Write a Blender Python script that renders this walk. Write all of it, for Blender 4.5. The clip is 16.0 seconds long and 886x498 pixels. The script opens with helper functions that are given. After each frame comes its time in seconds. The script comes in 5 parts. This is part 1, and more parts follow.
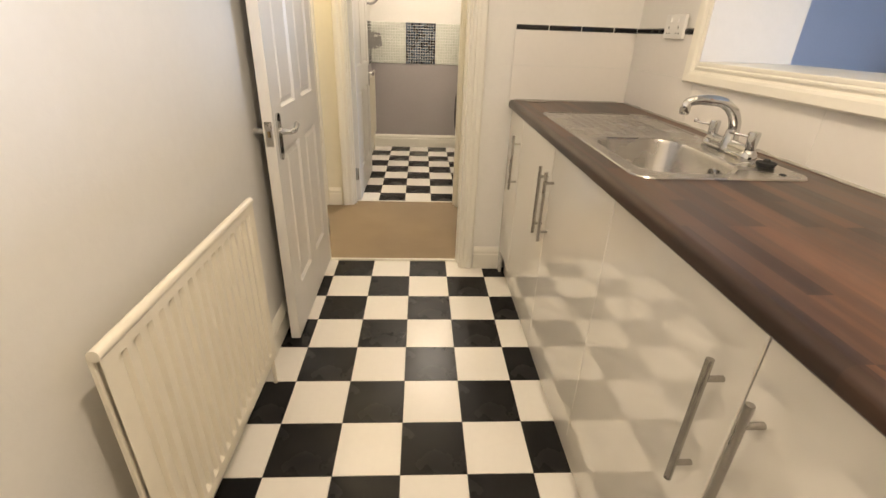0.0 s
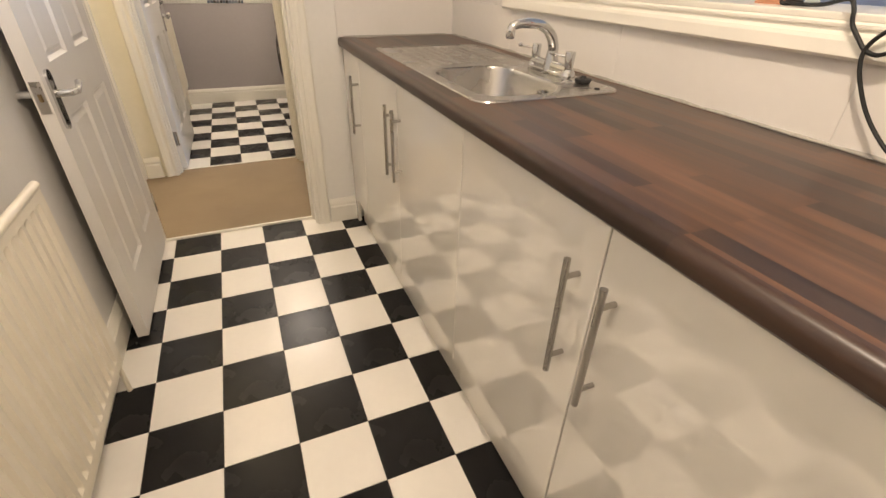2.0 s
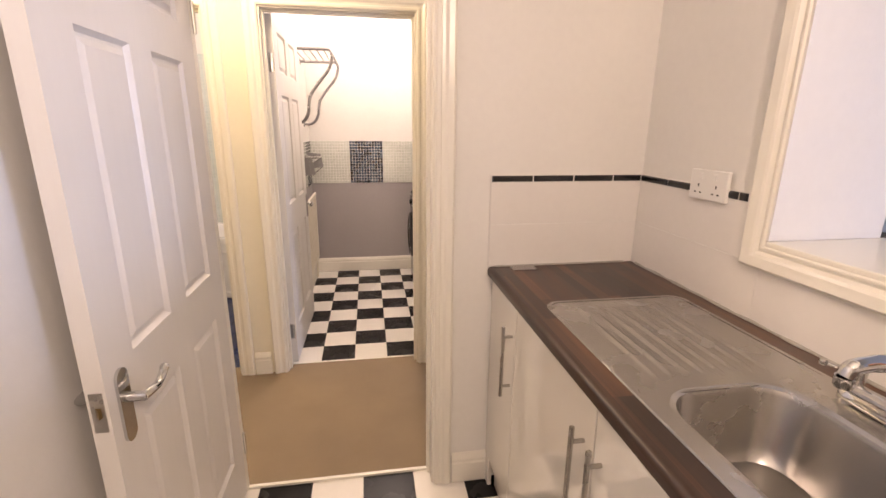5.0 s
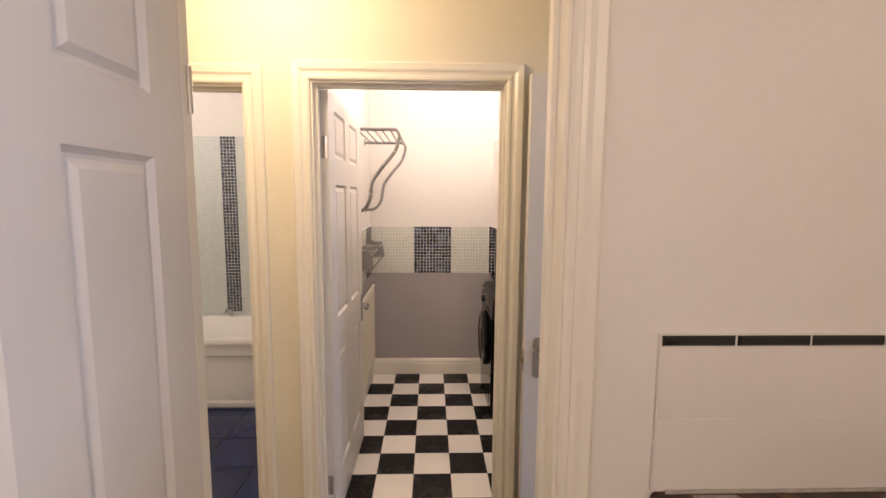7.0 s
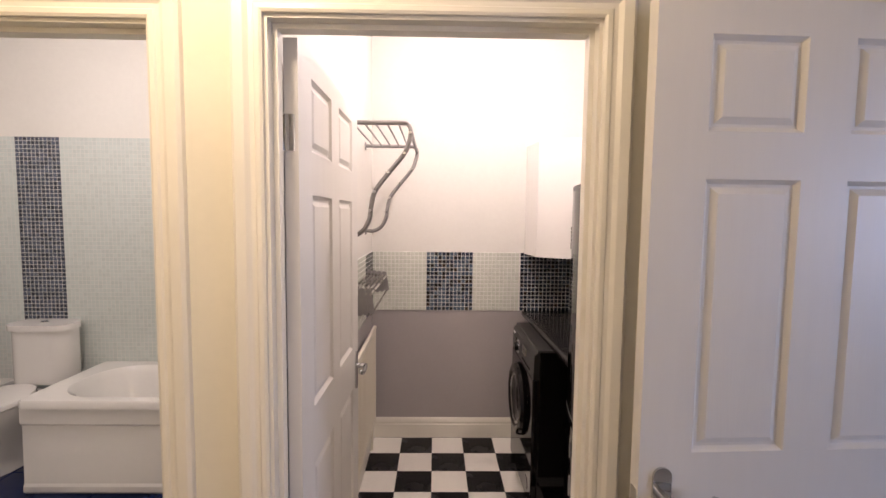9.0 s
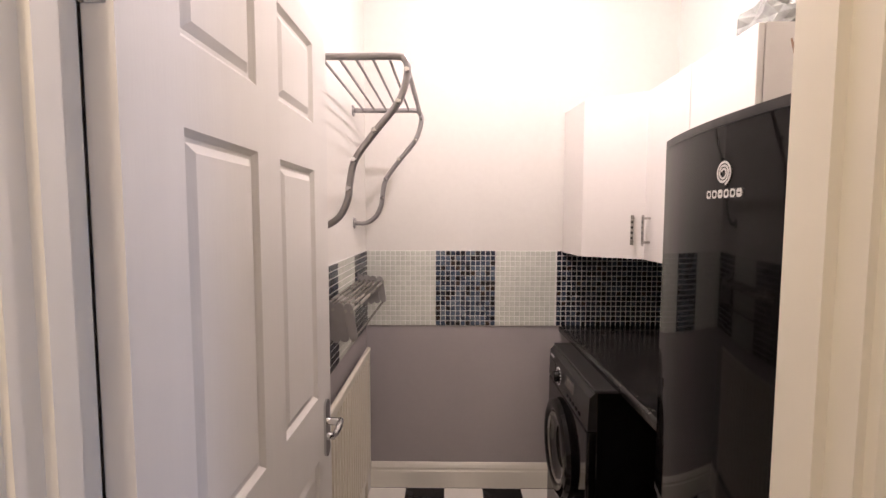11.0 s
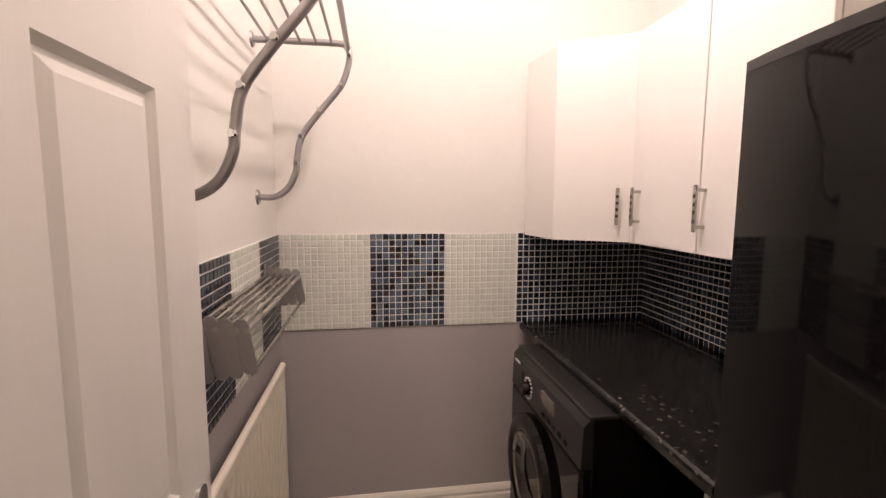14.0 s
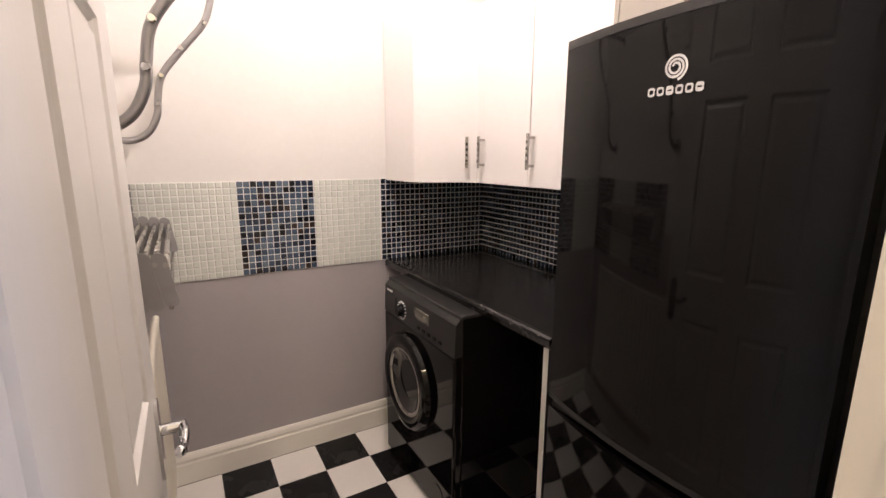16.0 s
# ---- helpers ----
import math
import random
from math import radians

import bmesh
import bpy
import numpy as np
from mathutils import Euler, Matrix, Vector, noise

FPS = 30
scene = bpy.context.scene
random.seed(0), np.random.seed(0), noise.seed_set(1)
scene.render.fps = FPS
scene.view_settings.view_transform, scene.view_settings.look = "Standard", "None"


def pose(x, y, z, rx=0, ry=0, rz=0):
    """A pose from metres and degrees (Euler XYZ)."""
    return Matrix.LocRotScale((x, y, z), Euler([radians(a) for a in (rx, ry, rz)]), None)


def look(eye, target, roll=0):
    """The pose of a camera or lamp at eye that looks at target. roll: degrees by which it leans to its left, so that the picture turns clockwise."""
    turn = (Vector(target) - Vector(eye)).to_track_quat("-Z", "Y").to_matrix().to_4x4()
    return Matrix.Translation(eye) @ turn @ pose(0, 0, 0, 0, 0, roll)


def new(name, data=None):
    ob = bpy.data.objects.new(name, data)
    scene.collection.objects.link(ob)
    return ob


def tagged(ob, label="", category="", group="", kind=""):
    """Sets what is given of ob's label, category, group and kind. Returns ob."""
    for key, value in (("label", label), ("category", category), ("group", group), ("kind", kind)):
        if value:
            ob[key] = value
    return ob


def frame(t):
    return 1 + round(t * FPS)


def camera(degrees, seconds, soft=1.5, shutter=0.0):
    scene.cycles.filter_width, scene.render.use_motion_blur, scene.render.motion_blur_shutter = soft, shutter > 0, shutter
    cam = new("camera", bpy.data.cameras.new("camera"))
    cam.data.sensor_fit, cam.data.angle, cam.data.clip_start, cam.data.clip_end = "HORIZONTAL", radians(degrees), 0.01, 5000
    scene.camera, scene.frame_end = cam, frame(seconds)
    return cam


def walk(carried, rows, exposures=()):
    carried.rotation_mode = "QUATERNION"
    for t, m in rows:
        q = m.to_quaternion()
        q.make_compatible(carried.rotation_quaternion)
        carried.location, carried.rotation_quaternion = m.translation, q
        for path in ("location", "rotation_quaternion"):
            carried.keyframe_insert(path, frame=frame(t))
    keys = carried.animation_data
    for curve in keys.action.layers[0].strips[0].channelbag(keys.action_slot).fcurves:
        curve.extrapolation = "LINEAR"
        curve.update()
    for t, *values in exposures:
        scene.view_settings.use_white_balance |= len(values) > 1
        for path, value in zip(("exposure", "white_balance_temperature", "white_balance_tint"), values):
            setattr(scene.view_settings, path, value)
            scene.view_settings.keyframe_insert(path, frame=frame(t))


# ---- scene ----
cam = camera(88.8, 16.0)
PATH = [
    (0, (0.048, -0.039, 1.204), (0.156, 1.759, 0.335), 2.1),
    (0.5, (0.047, -0.051, 1.185), (0.407, 1.704, 0.298), 2.2),
    (1, (0.053, -0.07, 1.176), (0.584, 1.599, 0.211), 1.8),
    (1.5, (0.05, -0.065, 1.182), (0.679, 1.537, 0.163), 1.4),
    (2, (0.038, -0.022, 1.182), (0.723, 1.537, 0.133), 1.5),
    (2.5, (0.031, 0.045, 1.207), (0.731, 1.591, 0.149), 1.5),
    (3, (0.043, 0.148, 1.235), (0.75, 1.722, 0.223), 1.2),
    (3.5, (0.06, 0.262, 1.274), (0.765, 1.909, 0.386), 0.9),
    (4, (0.089, 0.403, 1.327), (0.714, 2.152, 0.584), 0.8),
    (4.5, (0.083, 0.531, 1.379), (0.582, 2.368, 0.764), 0.5),
    (5, (0.058, 0.696, 1.401), (0.374, 2.601, 0.881), 0.6),
    (5.2, (0.05, 0.783, 1.403), (0.301, 2.706, 0.912), 0.8),
    (7.5, (0.003, 1.554, 1.518), (0.053, 3.547, 1.358), 0.3),
    (8, (-0.033, 1.774, 1.508), (0.01, 3.77, 1.385), 0.3),
    (8.5, (-0.054, 1.952, 1.51), (-0.012, 3.947, 1.371), 0.6),
    (10.8, (-0.045, 2.758, 1.452), (-0.058, 4.752, 1.298), 0.0),
    (11, (-0.043, 2.801, 1.442), (-0.066, 4.796, 1.301), 0.1),
    (11.5, (-0.061, 2.925, 1.44), (-0.081, 4.921, 1.302), 0.1),
    (12, (-0.053, 3.045, 1.433), (-0.068, 5.04, 1.289), 0.1),
    (12.5, (-0.037, 3.15, 1.425), (-0.042, 5.144, 1.272), 0.2),
    (13, (-0.024, 3.25, 1.422), (0.003, 5.243, 1.253), 0.2),
    (13.5, (-0.04, 3.287, 1.417), (0.067, 5.274, 1.217), 0.3),
    (14, (-0.091, 3.273, 1.411), (0.21, 5.238, 1.191), 0.3),
    (14.5, (-0.149, 3.242, 1.403), (0.403, 5.149, 1.162), 0.2),
    (15, (-0.201, 3.201, 1.389), (0.574, 5.015, 1.059), 0.2),
    (15.5, (-0.225, 3.157, 1.396), (0.656, 4.907, 0.994), 0.4),
    (16, (-0.311, 3.119, 1.366), (0.676, 4.814, 0.971), 0.3),
]
EXPOSURES = [(0, -0.15, 7000, 6), (3, -0.12, 6800, 12), (4, -0.06, 6950, 18), (4.5, -0.08, 7000, 22), (5, -0.19, 7000, 22), (7.5, -0.7, 7000, 21), (8.5, -0.62, 6550, 21), (11, -0.75, 6250, 22), (12, -0.73, 6500, 25), (13, -0.8, 6600, 24), (14, -0.77, 6650, 23), (15, -0.6, 6450, 20), (16, -0.38, 6250, 18)]
walk(cam, [(t, look(eye, target, roll)) for t, eye, target, roll in PATH], EXPOSURES)

# ---- light ----
world = bpy.data.worlds.new("world")
scene.world = world
world.use_nodes = True
sky = world.node_tree.nodes.new("ShaderNodeTexSky")
sky.sky_type, sky.sun_disc = "NISHITA", False
sky.sun_elevation, sky.sun_rotation = radians(35), radians(120)
world.node_tree.links.new(sky.outputs["Color"], world.node_tree.nodes["Background"].inputs["Color"])
world.node_tree.nodes["Background"].inputs["Strength"].default_value = 0.1


def lamp(name, kind, place, power, colour, size=0.1, target=None, size_y=None):
    data = bpy.data.lights.new(name, kind)
    data.energy, data.color = power, colour
    ob = new(name, data)
    if kind == "AREA":
        data.size = size
        if size_y:
            data.shape, data.size_y = "RECTANGLE", size_y
    elif kind == "POINT":
        data.shadow_soft_size = size
    ob.matrix_world = look(place, target) if target else pose(*place)
    return ob


WARM, WARMER, NEUTRAL, DAY = (1.0, 0.83, 0.68), (1.0, 0.80, 0.54), (1.0, 0.87, 0.78), (0.50, 0.66, 1.0)
lamp("kitchen_bulb", "POINT", (0.255, 0.20, 2.08), 59, WARM, 0.04)
lamp("hall_light_bulb", "POINT", (-0.55, 2.70, 2.24), 26, WARMER, 0.05)
lamp("utility_light_bulb", "POINT", (0.22, 4.25, 2.42), 53, NEUTRAL, 0.03)
lamp("bathroom_light_bulb", "POINT", (-1.92, 4.122, 2.28), 36, (1.0, 0.90, 0.80), 0.06)
lamp("living_room_daylight", "AREA", (7.36, -0.40, 1.5), 290, DAY, 1.7, (3.0, -0.2, 1.35), 1.3)
lamp("blue_room_daylight", "AREA", (8.0, 1.66, 1.5), 160, (0.42, 0.66, 1.0), 1.0, (8.0, 3.0, 1.4), 1.2)


# ---- materials ----
def material(name, colour, rough=0.5, metal=0.0, vary=0.06, grain=40.0, bump=0.0, bump_scale=200.0, coat=0.0, stain=0.0, spread=0.0, stretch=None, smear=0.08, ior=1.5):
    """A surface with fine grain, broad mottling, optional relief, smears in the gloss and change from piece to piece."""
    m = bpy.data.materials.new(name)
    m.use_nodes = True
    n, l = m.node_tree.nodes, m.node_tree.links
    b = n["Principled BSDF"]
    b.inputs["Metallic"].default_value = metal
    b.inputs["Coat Weight"].default_value = coat
    b.inputs["IOR"].default_value = ior
    b.inputs["Coat Roughness"].default_value = 0.04
    tc = n.new("ShaderNodeTexCoord")
    src = tc.outputs["Object"]
    if stretch:
        mp = n.new("ShaderNodeMapping")
        mp.inputs["Scale"].default_value = stretch
        l.new(src, mp.inputs["Vector"])
        src = mp.outputs["Vector"]

    def noise_at(scale, detail=3.0):
        t = n.new("ShaderNodeTexNoise")
        t.inputs["Scale"].default_value, t.inputs["Detail"].default_value = scale, detail
        l.new(src, t.inputs["Vector"])
        return t.outputs["Fac"]

    def ramp(fac, lo, hi, a=0.15, c=0.85):
        r = n.new("ShaderNodeMapRange")
        r.inputs["From Min"].default_value, r.inputs["From Max"].default_value = a, c
        r.inputs["To Min"].default_value, r.inputs["To Max"].default_value = lo, hi
        l.new(fac, r.inputs["Value"])
        return r.outputs["Result"]

    def times(x, y):
        t = n.new("ShaderNodeMath")
        t.operation = "MULTIPLY"
        l.new(x, t.inputs[0])
        l.new(y, t.inputs[1])
        return t.outputs[0]

    value = times(ramp(noise_at(grain), 1 - vary, 1 + vary), ramp(noise_at(2.3, 4), 1 - vary - stain, 1 + vary * 0.5))
    if spread:
        info = n.new("ShaderNodeObjectInfo")
        value = times(value, ramp(info.outputs["Random"], 1 - spread, 1 + spread, 0, 1))
    hsv = n.new("ShaderNodeHueSaturation")
    hsv.inputs["Color"].default_value = (*colour, 1)
    l.new(value, hsv.inputs["Value"])
    l.new(hsv.outputs["Color"], b.inputs["Base Color"])
    l.new(ramp(noise_at(7.0, 5), rough * (1 - smear), min(rough * (1 + smear), 1)), b.inputs["Roughness"])
    if bump:
        bp = n.new("ShaderNodeBump")
        bp.inputs["Strength"].default_value, bp.inputs["Distance"].default_value = bump, 0.002
        l.new(noise_at(bump_scale, 4), bp.inputs["Height"])
        l.new(bp.outputs["Normal"], b.inputs["Normal"])
    return m


WALL_WHITE = material("white_wall_paint", (0.78, 0.76, 0.72), 0.75, bump=0.15, bump_scale=120, vary=0.02, stain=0.03)
WALL_CREAM = material("cream_wall_paint", (0.76, 0.72, 0.60), 0.75, bump=0.15, bump_scale=120, vary=0.02, stain=0.03)
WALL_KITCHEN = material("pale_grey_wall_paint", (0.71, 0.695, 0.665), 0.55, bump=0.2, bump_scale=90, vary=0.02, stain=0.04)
WALL_GREY = material("grey_wall_paint", (0.405, 0.375, 0.375), 0.6, bump=0.15, bump_scale=120, vary=0.02, stain=0.03)
WALL_LILAC = material("lilac_grey_wall_paint", (0.74, 0.74, 0.80), 0.8, vary=0.02)
# grey walls of the next room, the blue cast of daylight mixed into the colour
WALL_BLUE = material("daylight_blue_wall", (0.22, 0.42, 0.58), 0.8, vary=0.02)
CEILING = material("ceiling_paint", (0.80, 0.79, 0.76), 0.9, vary=0.02)
GLOSS_WHITE = material("white_gloss_paint", (0.80, 0.77, 0.69), 0.28, vary=0.0, smear=0.0)
DOOR_WHITE = material("white_door_paint", (0.71, 0.69, 0.655), 0.35, vary=0.02, bump=0.10, bump_scale=220, stain=0.02, stretch=(1, 1, 0.08))
VINYL_WHITE = material("white_vinyl", (0.80, 0.77, 0.72), 0.24, vary=0.02, bump=0.03, bump_scale=18, stain=0.03, spread=0.03, ior=1.4)
VINYL_BLACK = material("black_vinyl", (0.014, 0.0135, 0.014), 0.27, vary=0.12, bump=0.03, bump_scale=18, spread=0.2, ior=1.28)
SUBFLOOR = material("dark_grout", (0.10, 0.09, 0.08), 0.8)
CARPET = material("beige_carpet", (0.30, 0.225, 0.145), 0.95, vary=0.16, grain=260, bump=0.9, bump_scale=420, stain=0.12)
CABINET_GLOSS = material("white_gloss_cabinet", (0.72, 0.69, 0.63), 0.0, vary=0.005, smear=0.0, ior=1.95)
CABINET_MATT = material("white_cabinet", (0.80, 0.77, 0.74), 0.35, vary=0.015)
STEEL = material("brushed_steel", (0.44, 0.42, 0.395), 0.27, 1.0, vary=0.03, grain=120, bump=0.03, bump_scale=400)
CHROME = material("chrome", (0.60, 0.60, 0.60), 0.07, 1.0, vary=0.02)
PEWTER = material("satin_grey_metal", (0.36, 0.35, 0.35), 0.42, 0.85, vary=0.06)
TILE_WHITE = material("white_wall_tile", (0.78, 0.75, 0.71), 0.10, vary=0.015, bump=0.12, bump_scale=14, spread=0.02)
TILE_BLACK = material("black_glazed_tile", (0.012, 0.012, 0.013), 0.08, vary=0.1)
GROUT = material("pale_grout", (0.74, 0.72, 0.68), 0.8, vary=0.05)
MOSAIC_PALE = material("pale_green_glass_tile", (0.67, 0.69, 0.62), 0.10, vary=0.03, spread=0.05)


def glass_tiles(name, per_object):
    """Dark glass tiles, each of its own blue, black or brown."""
    m = bpy.data.materials.new(name)
    m.use_nodes = True
    n, l = m.node_tree.nodes, m.node_tree.links
    b = n["Principled BSDF"]
    src = n.new("ShaderNodeObjectInfo").outputs["Random"] if per_object else n.new("ShaderNodeNewGeometry").outputs["Random Per Island"]
    ramp = n.new("ShaderNodeValToRGB")
    ramp.color_ramp.interpolation = "CONSTANT"
    e = ramp.color_ramp.elements
    e[0].color = (0.010, 0.011, 0.015, 1)
    e[1].position, e[1].color = 0.94, (0.040, 0.028, 0.022, 1)
    shades = ((0.22, (0.026, 0.036, 0.058)), (0.48, (0.050, 0.075, 0.115)), (0.70, (0.085, 0.120, 0.165)), (0.84, (0.130, 0.165, 0.200)))
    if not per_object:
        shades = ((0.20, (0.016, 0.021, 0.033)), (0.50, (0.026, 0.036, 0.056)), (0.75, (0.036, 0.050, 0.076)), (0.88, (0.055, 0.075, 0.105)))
    for p, c in shades:
        k = e.new(p)
        k.color = (*c, 1)
    l.new(src, ramp.inputs["Fac"])
    l.new(ramp.outputs["Color"], b.inputs["Base Color"])
    b.inputs["Roughness"].default_value = 0.08
    return m


MOSAIC_DARK = glass_tiles("blue_black_glass_tile", True)
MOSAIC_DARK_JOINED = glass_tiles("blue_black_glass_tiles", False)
MOSAIC_GROUT = material("white_grout", (0.80, 0.79, 0.76), 0.8, vary=0.04)
BLACK_GLOSS = material("gloss_black_enamel", (0.005, 0.0045, 0.0045), 0.05, vary=0.1, ior=1.30)
BLACK_SATIN = material("satin_black_plastic", (0.016, 0.015, 0.015), 0.35, vary=0.1)
RUBBER = material("black_rubber", (0.012, 0.012, 0.012), 0.6, vary=0.1)
PLASTIC_WHITE = material("white_plastic", (0.80, 0.79, 0.76), 0.3, vary=0.01)
RADIATOR = material("cream_radiator_enamel", (0.78, 0.73, 0.62), 0.3, vary=0.02)
CERAMIC = material("white_ceramic", (0.82, 0.81, 0.80), 0.10, vary=0.01, coat=0.3)
FLOOR_BLUE = material("navy_floor_tile", (0.012, 0.022, 0.085), 0.18, vary=0.12, spread=0.15)
MAT_CLOTH = material("white_cotton", (0.78, 0.76, 0.74), 0.95, vary=0.06, grain=300, bump=0.9, bump_scale=350)
COPPER = material("copper_sheet", (0.72, 0.36, 0.22), 0.35, 0.7, vary=0.06)
BRASS = material("brass", (0.42, 0.30, 0.15), 0.3, 1.0, vary=0.05)
RED_CLOTH = material("dark_red_plastic", (0.24, 0.03, 0.03), 0.6)
DARK_GLASS = material("smoked_glass", (0.03, 0.028, 0.026), 0.04, vary=0.05, coat=0.6)
PRINT = material("pale_print", (0.70, 0.70, 0.70), 0.4)
SILVER = material("silver_badge", (0.75, 0.75, 0.75), 0.25, 0.8)
SEALANT = material("aged_sealant", (0.42, 0.40, 0.36), 0.6, vary=0.25, grain=60)
WOOD_EDGE = material("pale_edge_tape", (0.62, 0.60, 0.56), 0.5, vary=0.5, grain=30, stretch=(1, 1, 0.06))
BAG = material("clear_polythene", (0.46, 0.48, 0.46), 0.12, vary=0.5, grain=26)
REED = material("reed_sticks", (0.40, 0.26, 0.18), 0.7, vary=0.2)
BULB = bpy.data.materials.new("lit_glass")
BULB.use_nodes = True
BULB.node_tree.nodes["Principled BSDF"].inputs["Emission Color"].default_value = (1, 0.85, 0.65, 1)
BULB.node_tree.nodes["Principled BSDF"].inputs["Emission Strength"].default_value = 6.0


def bathroom_mosaic(name, colour, joint, vary):
    m = bpy.data.materials.new(name)
    m.use_nodes = True
    n, l = m.node_tree.nodes, m.node_tree.links
    b = n["Principled BSDF"]
    tc = n.new("ShaderNodeTexCoord")
    mp = n.new("ShaderNodeMapping")
    mp.inputs["Rotation"].default_value = (radians(90), 0, 0)
    l.new(tc.outputs["Object"], mp.inputs["Vector"])
    br = n.new("ShaderNodeTexBrick")
    br.offset = 0
    br.inputs["Scale"].default_value = 1
    br.inputs["Brick Width"].default_value = br.inputs["Row Height"].default_value = 0.0258
    br.inputs["Mortar Size"].default_value = 0.0016
    br.inputs["Color1"].default_value = (*colour, 1)
    br.inputs["Color2"].default_value = (*[c * vary for c in colour], 1)
    br.inputs["Mortar"].default_value = (*joint, 1)
    l.new(mp.outputs["Vector"], br.inputs["Vector"])
    l.new(br.outputs["Color"], b.inputs["Base Color"])
    bp = n.new("ShaderNodeBump")
    bp.inputs["Strength"].default_value, bp.inputs["Distance"].default_value = 0.5, 0.001
    bp.invert = True
    l.new(br.outputs["Fac"], bp.inputs["Height"])
    l.new(bp.outputs["Normal"], b.inputs["Normal"])
    b.inputs["Roughness"].default_value = 0.15
    return m


BATH_MOSAIC = bathroom_mosaic("pale_bathroom_mosaic", (0.62, 0.68, 0.66), (0.72, 0.73, 0.70), 0.92)
BATH_MOSAIC_DARK = bathroom_mosaic("dark_bathroom_mosaic", (0.10, 0.12, 0.17), (0.66, 0.66, 0.64), 0.3)


def butcher_block(name, shades):
    """Dark laminate printed as finger-jointed staves that run along y."""
    m = bpy.data.materials.new(name)
    m.use_nodes = True
    n, l = m.node_tree.nodes, m.node_tree.links
    b = n["Principled BSDF"]
    tc = n.new("ShaderNodeTexCoord")
    mp = n.new("ShaderNodeMapping")
    mp.inputs["Rotation"].default_value = (0, 0, radians(90))
    l.new(tc.outputs["Object"], mp.inputs["Vector"])
    br = n.new("ShaderNodeTexBrick")
    br.offset, br.offset_frequency = 0.37, 3
    br.inputs["Scale"].default_value = 1
    br.inputs["Brick Width"].default_value, br.inputs["Row Height"].default_value = 0.36, 0.036
    br.inputs["Mortar Size"].default_value = 0.0
    br.inputs["Bias"].default_value = -0.1
    br.inputs["Color1"].default_value, br.inputs["Color2"].default_value = shades[0], shades[1]
    l.new(mp.outputs["Vector"], br.inputs["Vector"])
    mg = n.new("ShaderNodeMapping")
    mg.inputs["Scale"].default_value = (60, 3, 60)
    l.new(tc.outputs["Object"], mg.inputs["Vector"])
    g = n.new("ShaderNodeTexNoise")
    g.inputs["Scale"].default_value, g.inputs["Detail"].default_value = 1.0, 6.0
    l.new(mg.outputs["Vector"], g.inputs["Vector"])
    r = n.new("ShaderNodeMapRange")
    r.inputs["From Min"].default_value, r.inputs["From Max"].default_value = 0.3, 0.7
    r.inputs["To Min"].default_value, r.inputs["To Max"].default_value = 0.62, 1.38
    l.new(g.outputs["Fac"], r.inputs["Value"])
    h = n.new("ShaderNodeHueSaturation")
    l.new(br.outputs["Color"], h.inputs["Color"])
    l.new(r.outputs["Result"], h.inputs["Value"])
    l.new(h.outputs["Color"], b.inputs["Base Color"])
    r2 = n.new("ShaderNodeMapRange")
    r2.inputs["To Min"].default_value, r2.inputs["To Max"].default_value = 0.28, 0.42
    l.new(g.outputs["Fac"], r2.inputs["Value"])
    l.new(r2.outputs["Result"], b.inputs["Roughness"])
    bp = n.new("ShaderNodeBump")
    bp.inputs["Strength"].default_value, bp.inputs["Distance"].default_value = 0.12, 0.001
    l.new(g.outputs["Fac"], bp.inputs["Height"])
    l.new(bp.outputs["Normal"], b.inputs["Normal"])
    return m


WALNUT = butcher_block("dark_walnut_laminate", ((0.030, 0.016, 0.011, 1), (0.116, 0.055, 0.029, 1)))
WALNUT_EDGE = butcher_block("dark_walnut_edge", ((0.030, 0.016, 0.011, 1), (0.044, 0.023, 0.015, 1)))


def speckled():
    """Black worktop with pale and brown chips."""
    m = bpy.data.materials.new("black_speckled_laminate")
    m.use_nodes = True
    n, l = m.node_tree.nodes, m.node_tree.links
    b = n["Principled BSDF"]
    tc = n.new("ShaderNodeTexCoord")
    v = n.new("ShaderNodeTexVoronoi")
    v.inputs["Scale"].default_value = 120
    l.new(tc.outputs["Object"], v.inputs["Vector"])
    bw = n.new("ShaderNodeSeparateColor")
    l.new(v.outputs["Color"], bw.inputs["Color"])
    ramp = n.new("ShaderNodeValToRGB")
    e = ramp.color_ramp.elements
    e[0].position, e[0].color = 0.0, (0.008, 0.008, 0.008, 1)
    e[1].position, e[1].color = 1.0, (0.075, 0.066, 0.056, 1)
    k = e.new(0.86)
    k.color = (0.012, 0.011, 0.011, 1)
    k = e.new(0.93)
    k.color = (0.035, 0.03, 0.027, 1)
    l.new(bw.outputs["Red"], ramp.inputs["Fac"])
    l.new(ramp.outputs["Color"], b.inputs["Base Color"])
    b.inputs["Roughness"].default_value = 0.16
    return m


SPECKLED = speckled()


# ---- mesh helpers ----
# the rooms beyond the hall are measured from a datum of their own
BEYOND = Vector((-0.020, -0.178, 0.0))
HERE = Vector((0.0, 0.0, 0.0))
datum = {"now": HERE}
moved = {}


def thing(name, base=(0, 0, 0), label="", category="", group="", kind=""):
    ob = new(name)
    ob.location = Vector(base) + datum["now"]
    moved[ob.name] = datum["now"]
    ob.empty_display_size = 0.05
    return tagged(ob, label, category, group, kind)


def origin(ob):
    p = Vector((0, 0, 0))
    while ob:
        p += ob.location - moved.get(ob.name, HERE)
        ob = ob.parent
    return p


